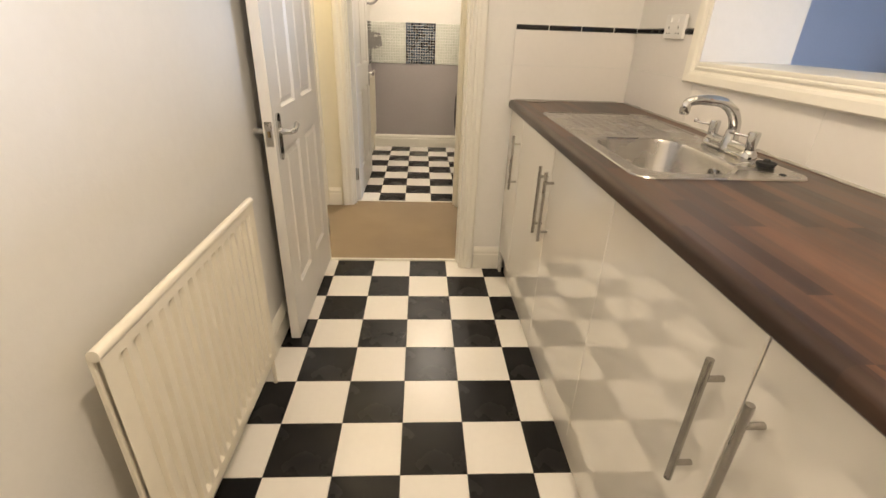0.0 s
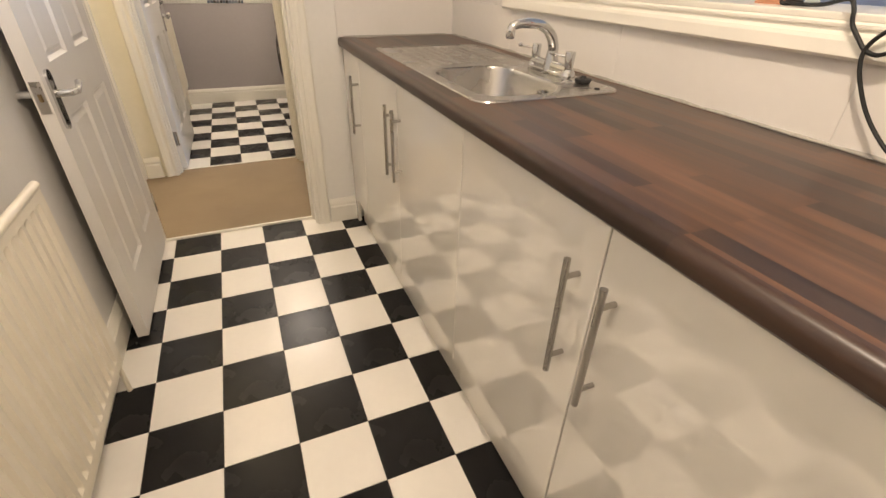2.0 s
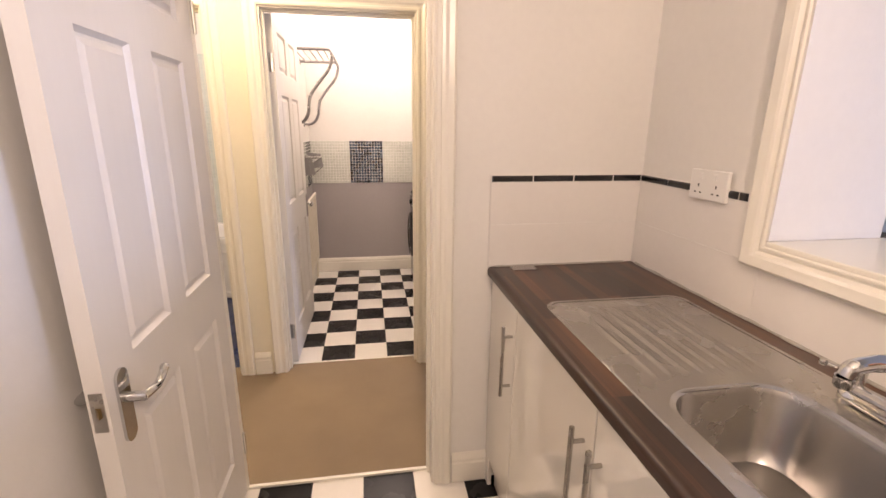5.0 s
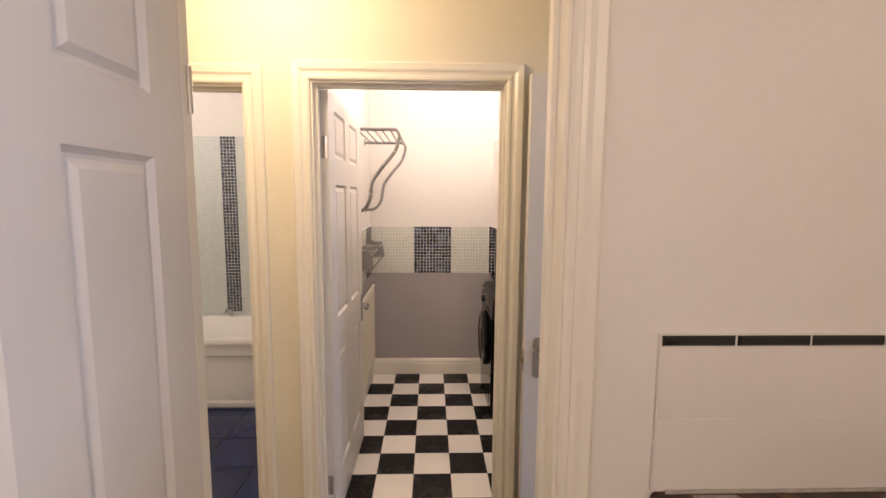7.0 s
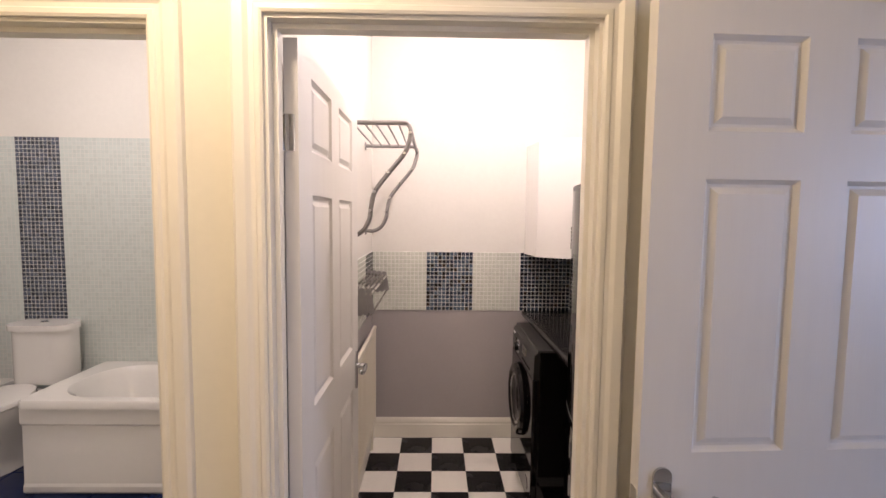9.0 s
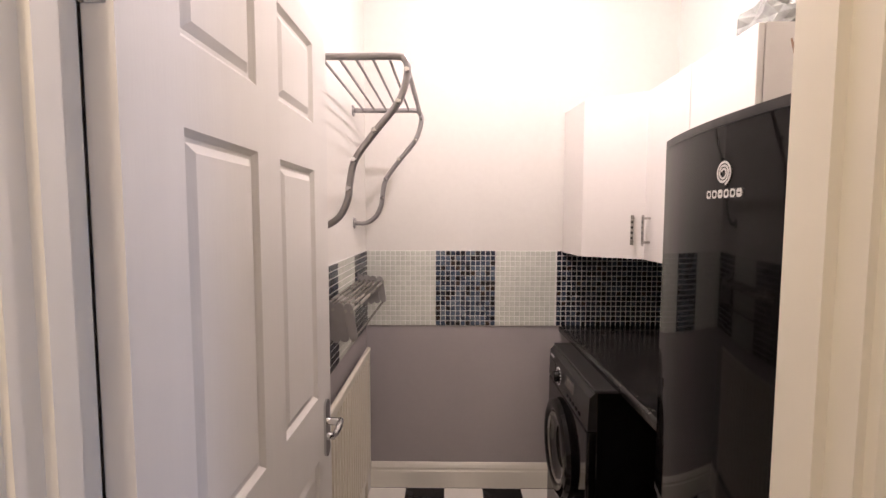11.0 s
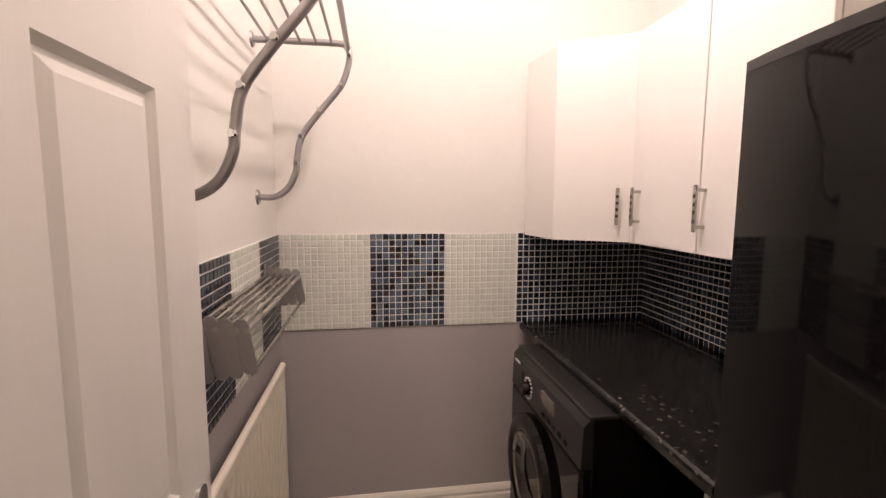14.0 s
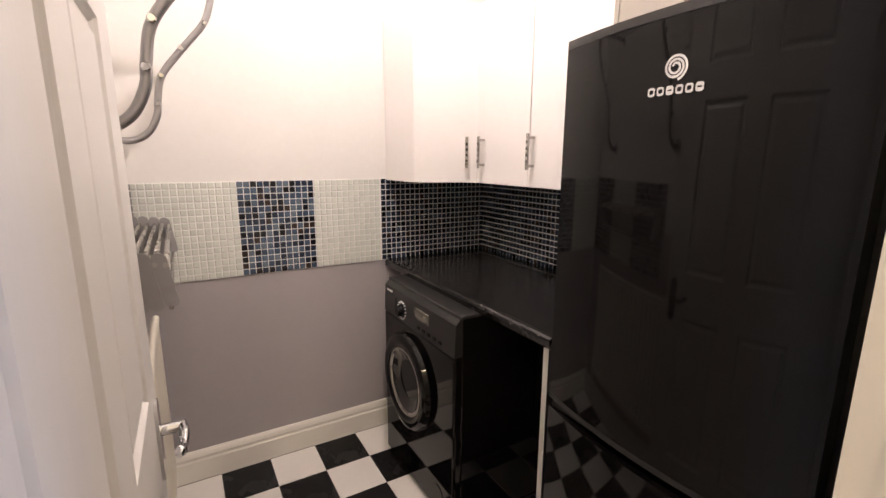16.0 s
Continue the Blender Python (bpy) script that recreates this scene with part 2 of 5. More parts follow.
def mesh_of(name, bm, mat, smooth=False):
    bmesh.ops.recalc_face_normals(bm, faces=bm.faces)
    me = bpy.data.meshes.new(name)
    bm.to_mesh(me)
    bm.free()
    for m in mat if isinstance(mat, (list, tuple)) else [mat]:
        me.materials.append(m)
    if smooth:
        for p in me.polygons:
            p.use_smooth = True
        me.set_sharp_from_angle(angle=radians(40))
    return me


def part(name, bm, mat, parent, label="", smooth=False):
    """Links a bmesh, given in the world's metres, as one mesh under a thing or part."""
    bm.transform(Matrix.Translation(-origin(parent)))
    ob = new(name, mesh_of(name, bm, mat, smooth))
    ob.parent = parent
    if label:
        ob["label"] = label
    return ob


def struct(name, bm, mat, label="", category="", smooth=False):
    ob = new(name, mesh_of(name, bm, mat, smooth))
    ob.location = datum["now"]
    moved[ob.name] = datum["now"]
    return tagged(ob, label, category, kind="structure")


def solo(name, bm, mat, label, category, group="", smooth=False):
    """A thing of one mesh."""
    ob = new(name, mesh_of(name, bm, mat, smooth))
    ob.location = datum["now"]
    return tagged(ob, label, category, group)


def box(x0, y0, z0, x1, y1, z1, bevel=0.0, segments=2, bm=None):
    out = bm or bmesh.new()
    b = bmesh.new()
    bmesh.ops.create_cube(b, size=1, matrix=Matrix.LocRotScale(((x0 + x1) / 2, (y0 + y1) / 2, (z0 + z1) / 2), None, (abs(x1 - x0), abs(y1 - y0), abs(z1 - z0))))
    if bevel:
        bmesh.ops.bevel(b, geom=b.edges[:], offset=bevel, segments=segments, profile=0.5, affect="EDGES")
    return join(out, b)


def join(out, b, m=None):
    if m is not None:
        b.transform(m)
    me = bpy.data.meshes.new("tmp")
    b.to_mesh(me)
    b.free()
    out.from_mesh(me)
    bpy.data.meshes.remove(me)
    return out


def boxes(*rows):
    bm = bmesh.new()
    for r in rows:
        box(*r, bm=bm)
    return bm


def tube(points, radius, sides=12, bm=None, smooth_steps=0, caps=True):
    """A round bar along points; smooth_steps adds points on a rounded line through them."""
    out = bm or bmesh.new()
    pts = [Vector(p) for p in points]
    if smooth_steps:
        fine = []
        ext = [pts[0] * 2 - pts[1]] + pts + [pts[-1] * 2 - pts[-2]]
        for a, b, c, d in zip(ext, ext[1:], ext[2:], ext[3:]):
            for s in range(smooth_steps):
                t = s / smooth_steps
                fine.append(0.5 * (2 * b + (c - a) * t + (2 * a - 5 * b + 4 * c - d) * t * t + (3 * b - a - 3 * c + d) * t ** 3))
        pts = fine + [pts[-1]]
    rings = []
    side = None
    for i, p in enumerate(pts):
        d = (pts[min(i + 1, len(pts) - 1)] - pts[max(i - 1, 0)]).normalized()
        if side is None:
            side = d.orthogonal().normalized()
        side = (side - d * side.dot(d)).normalized()
        up = d.cross(side)
        r = radius[i] if isinstance(radius, (list, tuple)) else radius
        rings.append([out.verts.new(p + (side * math.cos(2 * math.pi * k / sides) + up * math.sin(2 * math.pi * k / sides)) * r) for k in range(sides)])
    for a, b in zip(rings, rings[1:]):
        for k in range(sides):
            out.faces.new((a[k], a[(k + 1) % sides], b[(k + 1) % sides], b[k]))
    if caps:
        out.faces.new(rings[0][::-1])
        out.faces.new(rings[-1])
    return out


def rod(a, b, radius, sides=12, bm=None):
    return tube([a, b], radius, sides, bm)


def lathe(profile, place=(0, 0, 0), axis="z", sides=24, bm=None):
    """Turns rows of (radius, height) about an axis through place."""
    b = bmesh.new()
    rings = []
    for r, h in profile:
        rings.append([b.verts.new((r * math.cos(2 * math.pi * k / sides), r * math.sin(2 * math.pi * k / sides), h)) for k in range(sides)] if r > 1e-6 else [b.verts.new((0, 0, h))])
    for p, q in zip(rings, rings[1:]):
        for k in range(sides):
            e = (k + 1) % sides
            if len(p) == 1 and len(q) > 1:
                b.faces.new((p[0], q[k], q[e]))
            elif len(q) == 1 and len(p) > 1:
                b.faces.new((p[k], p[e], q[0]))
            elif len(p) > 1:
                b.faces.new((p[k], p[e], q[e], q[k]))
    turn = {"z": pose(0, 0, 0), "x": pose(0, 0, 0, 0, 90, 0), "-x": pose(0, 0, 0, 0, -90, 0), "y": pose(0, 0, 0, -90, 0, 0), "-y": pose(0, 0, 0, 90, 0, 0)}[axis]
    return join(bm or bmesh.new(), b, Matrix.Translation(place) @ turn)


def extrude(outline, lo, hi, axis="y", bm=None):
    """Pulls a flat outline along an axis: outline (x, z) along y, (y, z) along x, (x, y) along z."""
    out = bm or bmesh.new()
    put = {"y": lambda a, b, h: (a, h, b), "x": lambda a, b, h: (h, a, b), "z": lambda a, b, h: (a, b, h)}[axis]
    p = [out.verts.new(put(a, b, lo)) for a, b in outline]
    q = [out.verts.new(put(a, b, hi)) for a, b in outline]
    k = len(outline)
    out.faces.new(p)
    out.faces.new(q[::-1])
    for i in range(k):
        out.faces.new((p[i], p[(i + 1) % k], q[(i + 1) % k], q[i]))
    return out


def rounded(x0, y0, x1, y1, r, steps=6):
    """The outline of a rectangle with round corners."""
    out = []
    for cx, cy, a in ((x1 - r, y0 + r, -90), (x1 - r, y1 - r, 0), (x0 + r, y1 - r, 90), (x0 + r, y0 + r, 180)):
        out += [(cx + r * math.cos(radians(a + 90 * s / steps)), cy + r * math.sin(radians(a + 90 * s / steps))) for s in range(steps + 1)]
    return out


# ---- structure ----
T = 0.203  # floor tile
H = 2.66   # ceiling height
KL, KR, KN, KF = -0.535, 1.045, -1.75, 2.22   # kitchen walls
HF = 3.368                                    # hall's far wall
UL, UR, UN, UF = -0.45, 1.13, 3.465, 5.316     # utility walls
KDL, KDR, DH = -0.475, 0.285, 1.945           # kitchen doorway
UDL, UDR, UDH = -0.426, 0.347, 1.959                      # utility doorway
BDL, BDR = -1.34, -0.670                      # bathroom doorway
HX0, HX1 = -1.55, 1.32                        # hall ends

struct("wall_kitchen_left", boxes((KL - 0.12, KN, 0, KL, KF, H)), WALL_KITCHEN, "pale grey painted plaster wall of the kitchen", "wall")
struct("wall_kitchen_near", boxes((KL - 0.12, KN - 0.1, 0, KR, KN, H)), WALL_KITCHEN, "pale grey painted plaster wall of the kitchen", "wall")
HY0, HY1, HZ0, HZ1, WALL_T = 0.10, 1.640, 1.124, 2.02, 0.31   # serving hatch
struct("wall_kitchen_right", boxes((KR, KN - 0.1, 0, KR + WALL_T, HY0, H), (KR, HY1, 0, KR + WALL_T, KF, H), (KR, HY0, 0, KR + WALL_T, HY1, HZ0), (KR, HY0, HZ1, KR + WALL_T, HY1, H)), WALL_WHITE, "thick white wall with a serving hatch through it", "wall")
struct("wall_kitchen_end", boxes((KL - 0.12, KF, 0, KDL, KF + 0.1, H), (KDR, KF, 0, KR + WALL_T, KF + 0.1, H), (KDL, KF, DH, KDR, KF + 0.1, H)), [WALL_WHITE], "white wall with a doorway from the kitchen", "wall")
HY = HF + BEYOND.y    # the hall's far wall from the kitchen's datum
struct("wall_hall_right", boxes((HX1, KF + 0.1, 0, HX1 + 0.034, 2.36, H), (HX1, 3.06, 0, HX1 + 0.034, HY, H), (HX1, 2.36, 1.98, HX1 + 0.034, 3.06, H)), WALL_CREAM, "cream hall end wall with a doorway to the living room", "wall")
struct("wall_hall_left", boxes((HX0 - 0.1, KF + 0.1, 0, HX0, HY, H)), WALL_CREAM, "cream painted hall end wall", "wall")
struct("wall_hall_near", boxes((HX0 - 0.1, KF, 0, KL - 0.12, KF + 0.1, H)), WALL_CREAM, "cream painted hall wall", "wall")
datum["now"] = BEYOND
struct("wall_hall_far", boxes((HX0 - 0.1, HF, 0, BDL, UN, H), (BDR, HF, 0, UDL, UN, H), (UDR, HF, 0, HX1 + 0.034, UN, H), (BDL, HF, DH - 0.005, BDR, UN, H), (UDL, HF, UDH, UDR, UN, H)), WALL_CREAM, "cream hall wall with two doorways", "wall")
MZ0, MZ1 = 0.876, 1.269   # mosaic band
for n, a in (("wall_utility_left", (UL - 0.1, UN, UL, UF)), ("wall_utility_end", (UL - 0.1, UF, UR + 0.1, UF + 0.1)), ("wall_utility_right", (UR, UN, UR + 0.1, UF))):
    w = struct(n, boxes((a[0], a[1], 1.07, a[2], a[3], H)), WALL_WHITE, "utility room wall, white above a grey dado", "wall")
    part("dado", boxes((a[0], a[1], 0, a[2], a[3], 1.07)), WALL_GREY, w, "grey painted lower wall")
datum["now"] = HERE
struct("ceiling", boxes((-3.3, KN - 0.1, H, KR + WALL_T, 5.5, H + 0.1)), CEILING, "white plaster ceiling", "ceiling")

floor = struct("floor", boxes((-0.66, KN - 0.1, -0.12, 1.36, KF + 0.075, -0.003)), SUBFLOOR, "black and white chequered vinyl tile floor", "floor")
struct("carpet", box(HX0 - 0.1, KF + 0.078, -0.1, HX1 + 0.034, UN + BEYOND.y - 0.012, 0.008), CARPET, "worn beige carpet in the hall", "carpet")
struct("threshold_trim", boxes((KDL + 0.002, KF + 0.068, 0, KDR - 0.002, KF + 0.082, 0.011)), GLOSS_WHITE, "thin white threshold strip at the kitchen doorway", "trim")
datum["now"] = BEYOND
floor_utility = struct("floor_utility", boxes((UL - 0.1, UN - 0.012, -0.12, UR + 0.1, UF + 0.1, -0.003)), SUBFLOOR, "black and white chequered vinyl tile floor", "floor")
struct("threshold_trim_utility", boxes((UDL + 0.014, UN - 0.020, 0, UDR - 0.014, UN - 0.006, 0.011)), GLOSS_WHITE, "thin white threshold strip at the utility doorway", "trim")
datum["now"] = HERE

# living room behind the hatch and the blue room beyond it
LX0, LX1, LY0, LY1 = KR + WALL_T, 7.4, -1.5, 6.9
struct("floor_living_room", boxes((LX0, LY0 - 0.1, -0.1, 8.7, LY1 + 0.1, 0)), CARPET, "beige carpet of the living room", "floor")
struct("ceiling_living_room", boxes((LX0, LY0 - 0.1, 2.5, 8.7, LY1 + 0.1, 2.6)), CEILING, "white living room ceiling", "ceiling")
struct("wall_living_far", boxes((LX1, LY0, 0, LX1 + 0.1, -1.3, 2.5), (LX1, -1.3, 0, LX1 + 0.1, 0.5, 0.8), (LX1, -1.3, 2.2, LX1 + 0.1, 0.5, 2.5), (LX1, 0.5, 0, LX1 + 0.1, 5.17, 2.5), (LX1, 5.85, 0, LX1 + 0.1, LY1, 2.5), (LX1, 5.17, 1.98, LX1 + 0.1, 5.85, 2.5)), WALL_LILAC, "grey living room wall with a window and a doorway", "wall")
struct("wall_living_side", boxes((LX0, LY1, 0, 8.7, LY1 + 0.1, 2.5)), WALL_LILAC, "grey living room wall", "wall")
struct("wall_living_end", boxes((LX0, LY0 - 0.1, 0, LX1 + 0.1, LY0, 2.5)), WALL_LILAC, "grey living room wall", "wall")
struct("wall_living_near", boxes((LX0, KF + 0.11, 0, LX0 + 0.03, 2.36, 2.5), (LX0, 3.06, 0, LX0 + 0.03, LY1, 2.5), (LX0, 2.36, 1.98, LX0 + 0.03, 3.06, 2.5)), WALL_LILAC, "grey living room wall", "wall")
struct("wall_blue_room", boxes((8.6, 1.6, 0, 8.7, LY1, 2.5)), WALL_BLUE, "wall of the next room with daylight's blue put into its colour", "wall")
struct("wall_blue_side", boxes((LX1 + 0.1, 1.5, 0, 7.7, 1.6, 2.5), (8.3, 1.5, 0, 8.7, 1.6, 2.5), (7.7, 1.5, 0, 8.3, 1.6, 0.8), (7.7, 1.5, 2.2, 8.3, 1.6, 2.5)), WALL_BLUE, "blue wall with a window opening", "wall")

datum["now"] = BEYOND
# bathroom
BX0, BX1, BY1 = -3.07, -0.56, 5.316
struct("floor_bathroom", boxes((BX0 - 0.1, HF - 0.02, -0.12, UL - 0.1, BY1 + 0.1, -0.003)), SUBFLOOR, "navy blue ceramic tile floor", "floor")
bw = struct("wall_bathroom_end", boxes((BX0 - 0.1, BY1, 0, UL - 0.1, BY1 + 0.1, H)), WALL_WHITE, "white wall above pale mosaic tiling", "wall")
part("mosaic_panel", boxes((BX0, BY1 - 0.008, 0, BX1, BY1 + 0.001, 1.985)), BATH_MOSAIC, bw, "pale green mosaic tiling")
for x0, x1 in ((-2.735, -2.455), (-1.648, -1.53)):
    part("mosaic_strip", boxes((x0, BY1 - 0.011, 0.55, x1, BY1 - 0.004, 1.985)), BATH_MOSAIC_DARK, bw, "dark blue mosaic strip")
struct("wall_bathroom_left", boxes((BX0 - 0.1, UN, 0, BX0, BY1, H)), WALL_WHITE, "white bathroom wall", "wall")
struct("wall_bathroom_right", boxes((UL - 0.11, UN, 0, UL - 0.101, BY1, H)), WALL_WHITE, "white bathroom wall", "wall")
struct("wall_bathroom_near", boxes((BX0 - 0.1, HF, 0, HX0 - 0.1, UN, H)), WALL_WHITE, "white bathroom wall", "wall")

datum["now"] = HERE


def architrave(name, x0, x1, top, face, out, width=0.072):
    """Moulded door surround on a wall face; out is -1 or 1, the way it stands proud along y."""
    ob = thing(name, ((x0 + x1) / 2, face, 0), "white gloss moulded door surround", "door frame", kind="structure")
    prof = [(0, 0), (0, 0.012), (0.006, 0.016), (0.016, 0.016), (0.020, 0.012), (0.030, 0.013), (0.040, 0.020), (width - 0.008, 0.022), (width, 0.016), (width, 0)]
    for side in ("jamb_left", "jamb_right", "head"):
        bm = bmesh.new()
        if side == "head":
            a = [bm.verts.new((x0 - d, face + out * h, top + d)) for d, h in prof]
            b = [bm.verts.new((x1 + d, face + out * h, top + d)) for d, h in prof]
        else:
            x, s = (x0, -1) if side == "jamb_left" else (x1, 1)
            a = [bm.verts.new((x + s * d, face + out * h, 0)) for d, h in prof]
            b = [bm.verts.new((x + s * d, face + out * h, top + d)) for d, h in prof]
        for i in range(len(prof) - 1):
            bm.faces.new((a[i], a[i + 1], b[i + 1], b[i]))
        bm.faces.new(a)
        bm.faces.new(b[::-1])
        part("architrave", bm, GLOSS_WHITE, ob)
    return ob


def lining(ob, x0, x1, top, y0, y1, stop):
    part("lining", boxes((x0, y0, 0, x0 + 0.012, y1, top), (x1 - 0.012, y0, 0, x1, y1, top), (x0 + 0.012, y0, top - 0.012, x1 - 0.012, y1, top)), GLOSS_WHITE, ob)
    part("door_stop", boxes((x0 + 0.012, stop, 0, x0 + 0.024, stop + 0.03, top - 0.012), (x1 - 0.024, stop, 0, x1 - 0.012, stop + 0.03, top - 0.012), (x0 + 0.024, stop, top - 0.024, x1 - 0.024, stop + 0.03, top - 0.012)), GLOSS_WHITE, ob)


f = architrave("door_frame_kitchen", KDL + 0.004, KDR - 0.004, DH - 0.004, KF, -1, 0.066)
lining(f, KDL, KDR, DH, KF - 0.001, KF + 0.101, KF + 0.055)
architrave("door_frame_kitchen_hall_side", KDL + 0.004, KDR - 0.004, DH - 0.004, KF + 0.1, 1)
datum["now"] = BEYOND
f = architrave("door_frame_utility", UDL + 0.004, UDR - 0.004, UDH - 0.004, HF, -1, 0.070)
lining(f, UDL, UDR, UDH, HF - 0.001, UN + 0.001, HF + 0.03)
f = architrave("door_frame_bathroom", BDL + 0.004, BDR - 0.004, DH - 0.009, HF, -1)
lining(f, BDL, BDR, DH - 0.005, HF - 0.001, UN + 0.001, HF + 0.03)

datum["now"] = HERE


def skirting(name, runs, height, mat=GLOSS_WHITE):
    """Runs of skirting: (x0, y0, x1, y1, nx, ny), the normal pointing into the room."""
    bm = bmesh.new()
    prof = [(0, 0), (0.016, 0), (0.016, height * 0.66), (0.012, height * 0.70), (0.012, height * 0.76), (0.015, height * 0.80), (0.010, height * 0.92), (0.004, height), (0, height)]
    for x0, y0, x1, y1, nx, ny in runs:
        a = [bm.verts.new((x0 + nx * d, y0 + ny * d, z)) for d, z in prof]
        b = [bm.verts.new((x1 + nx * d, y1 + ny * d, z)) for d, z in prof]
        for i in range(len(prof)):
            k = (i + 1) % len(prof)
            bm.faces.new((a[i], a[k], b[k], b[i]))
        bm.faces.new(a)
        bm.faces.new(b[::-1])
    return struct(name, bm, mat, "cream gloss moulded skirting board along the wall", "skirting")


skirting("baseboard_kitchen", [(KL, KN, KL, KF - 0.025, 1, 0), (KDR + 0.068, KF, 0.515, KF, 0, -1)], 0.13)
skirting("baseboard_hall", [(HX0, KF + 0.1, KDL - 0.076, KF + 0.1, 0, 1), (KDR + 0.076, KF + 0.1, HX1, KF + 0.1, 0, 1)], 0.14)
datum["now"] = BEYOND
skirting("baseboard_hall_far", [(BDR + 0.076, HF, UDL - 0.080, HF, 0, -1), (UDR + 0.080, HF, HX1, HF, 0, -1)], 0.14)
skirting("baseboard_utility", [(UL, UN + 0.02, UL, UF, 1, 0), (UL + 0.016, UF, UR, UF, 0, -1), (UDR + 0.076, UN, UR, UN, 0, 1)], 0.135)
datum["now"] = HERE


# ---- doors ----
def lever_handle(door, x, z, y, side, flip, mat=CHROME):
    """A lever on a long back plate; side: 1 on the +y face, -1 on the other; flip: the way the lever points along x."""
    o = origin(door)
    pl = part("back_plate", join(bmesh.new(), extrude(rounded(x - 0.021, z - 0.082, x + 0.021, z + 0.082, 0.0205, 5), min(y, y + side * 0.006), max(y, y + side * 0.006), "y"), Matrix.Translation(o)), mat, door, "polished chrome back plate", True)
    bm = lathe([(0.0, 0.0), (0.011, 0.0), (0.011, 0.022), (0.009, 0.040), (0.0, 0.040)], o + Vector((x, y + side * 0.006, z + 0.018)), "y" if side > 0 else "-y", 16)
    tube([o + Vector((x + flip * d, y + side * e, z + 0.018 + h)) for d, e, h in ((-0.006, 0.040, 0), (0.025, 0.044, -0.002), (0.055, 0.042, -0.008), (0.080, 0.040, -0.004), (0.100, 0.040, 0.008), (0.112, 0.038, 0.006))], [0.0095] * 6 + [0.009] * 6 + [0.0085] * 8 + [0.010, 0.009, 0.007, 0.006, 0.005, 0.004], 12, bm, 5)
    part("lever", bm, mat, pl, "curved chrome lever", True)
    return pl


def panel_door(name, width, height, label, hinge_mat=CHROME, grip=0.835, rails=(0.205, 0.775, 0.925, 1.560, 1.665, 1.845)):
    """A moulded six-panel leaf: hinge edge at x = 0, +y face at y = 0, thickness towards -y."""
    door = thing(name, (0, 0, 0), label, "door", kind="structure")
    th = 0.036
    st = 0.118
    mid = 0.105
    pw = (width - 2 * st - mid) / 2
    xs = [0, st, st + pw, st + pw + mid, width - st, width]
    zs = [0, *rails, height]
    bm = bmesh.new()
    grids = []
    for y in (0, -th):
        v = [[bm.verts.new((x, y, z)) for z in zs] for x in xs]
        panels = []
        for i in range(5):
            for j in range(7):
                q = bm.faces.new((v[i][j], v[i + 1][j], v[i + 1][j + 1], v[i][j + 1]) if y == -th else (v[i][j], v[i][j + 1], v[i + 1][j + 1], v[i + 1][j]))
                if i in (1, 3) and j in (1, 3, 5):
                    panels.append(q)
        grids.append((v, panels))
    a, b = grids[0][0], grids[1][0]
    for i in range(5):
        bm.faces.new((a[i][0], a[i + 1][0], b[i + 1][0], b[i][0]))
        bm.faces.new((a[i][7], b[i][7], b[i + 1][7], a[i + 1][7]))
    for j in range(7):
        bm.faces.new((a[0][j], b[0][j], b[0][j + 1], a[0][j + 1]))
        bm.faces.new((a[5][j], a[5][j + 1], b[5][j + 1], b[5][j]))
    bmesh.ops.recalc_face_normals(bm, faces=bm.faces)
    for v, panels in grids:
        bmesh.ops.inset_individual(bm, faces=panels, thickness=0.005, depth=-0.004)
        bmesh.ops.inset_individual(bm, faces=panels, thickness=0.009, depth=-0.006)
        bmesh.ops.inset_individual(bm, faces=panels, thickness=0.009, depth=0.0)
        bmesh.ops.inset_individual(bm, faces=panels, thickness=0.020, depth=0.0075)
    part("leaf", bm, DOOR_WHITE, door)
    lever_handle(door, width - 0.052, grip, 0, 1, -1)
    lever_handle(door, width - 0.052, grip, -th, -1, -1)
    latch = part("latch_plate", boxes((width, -th / 2 - 0.012, 0.81, width + 0.0015, -th / 2 + 0.012, 0.895)), STEEL, door, "steel latch plate")
    part("latch", extrude([(width, -th / 2 - 0.006), (width + 0.010, -th / 2 + 0.004), (width, -th / 2 + 0.006)], 0.843, 0.863, "z"), BRASS, latch, "brass latch tongue")
    for z in (0.20, 1.70):
        part("hinge", rod((-0.004, 0.004, z - 0.045), (-0.004, 0.004, z + 0.045), 0.006, 10, boxes((0.0, -0.028, z - 0.045, -0.0015, 0.0, z + 0.045))), hinge_mat, door, "steel butt hinge")
    return door


# the leaf's +y face is turned towards the way that shows
def swing(door, hinge, free):
    a = math.degrees(math.atan2(free[1] - hinge[1], free[0] - hinge[0]))
    door.matrix_world = pose(hinge[0], hinge[1], 0.012, 0, 0, a)


d = panel_door("door_1", 0.745, 1.925, "white panelled kitchen door standing open against the wall")
swing(d, (-0.452, 2.292), (-0.448, 1.547))
part("rubber_stop", boxes((0.30, -0.05, 0.0, 0.33, -0.037, 0.02)), RUBBER, d)
d = panel_door("door_2", 0.800, 1.930, "white panelled utility room door standing open inwards", rails=(0.205, 0.775, 0.945, 1.549, 1.668, 1.866))
swing(d, (-0.413 + BEYOND.x, 3.470 + BEYOND.y), (-0.403 + BEYOND.x, 4.275 + BEYOND.y))
d = panel_door("door_3", 0.762, 1.953, "white panelled hall door standing open against the wall", grip=0.868, rails=(0.205, 0.812, 0.982, 1.580, 1.680, 1.878))
swing(d, (1.160, 3.115), (0.400, 3.085))
d = panel_door("door_4", 0.76, 1.95, "white panelled living room door standing ajar")
swing(d, (7.37, 5.83), (6.924, 6.438))


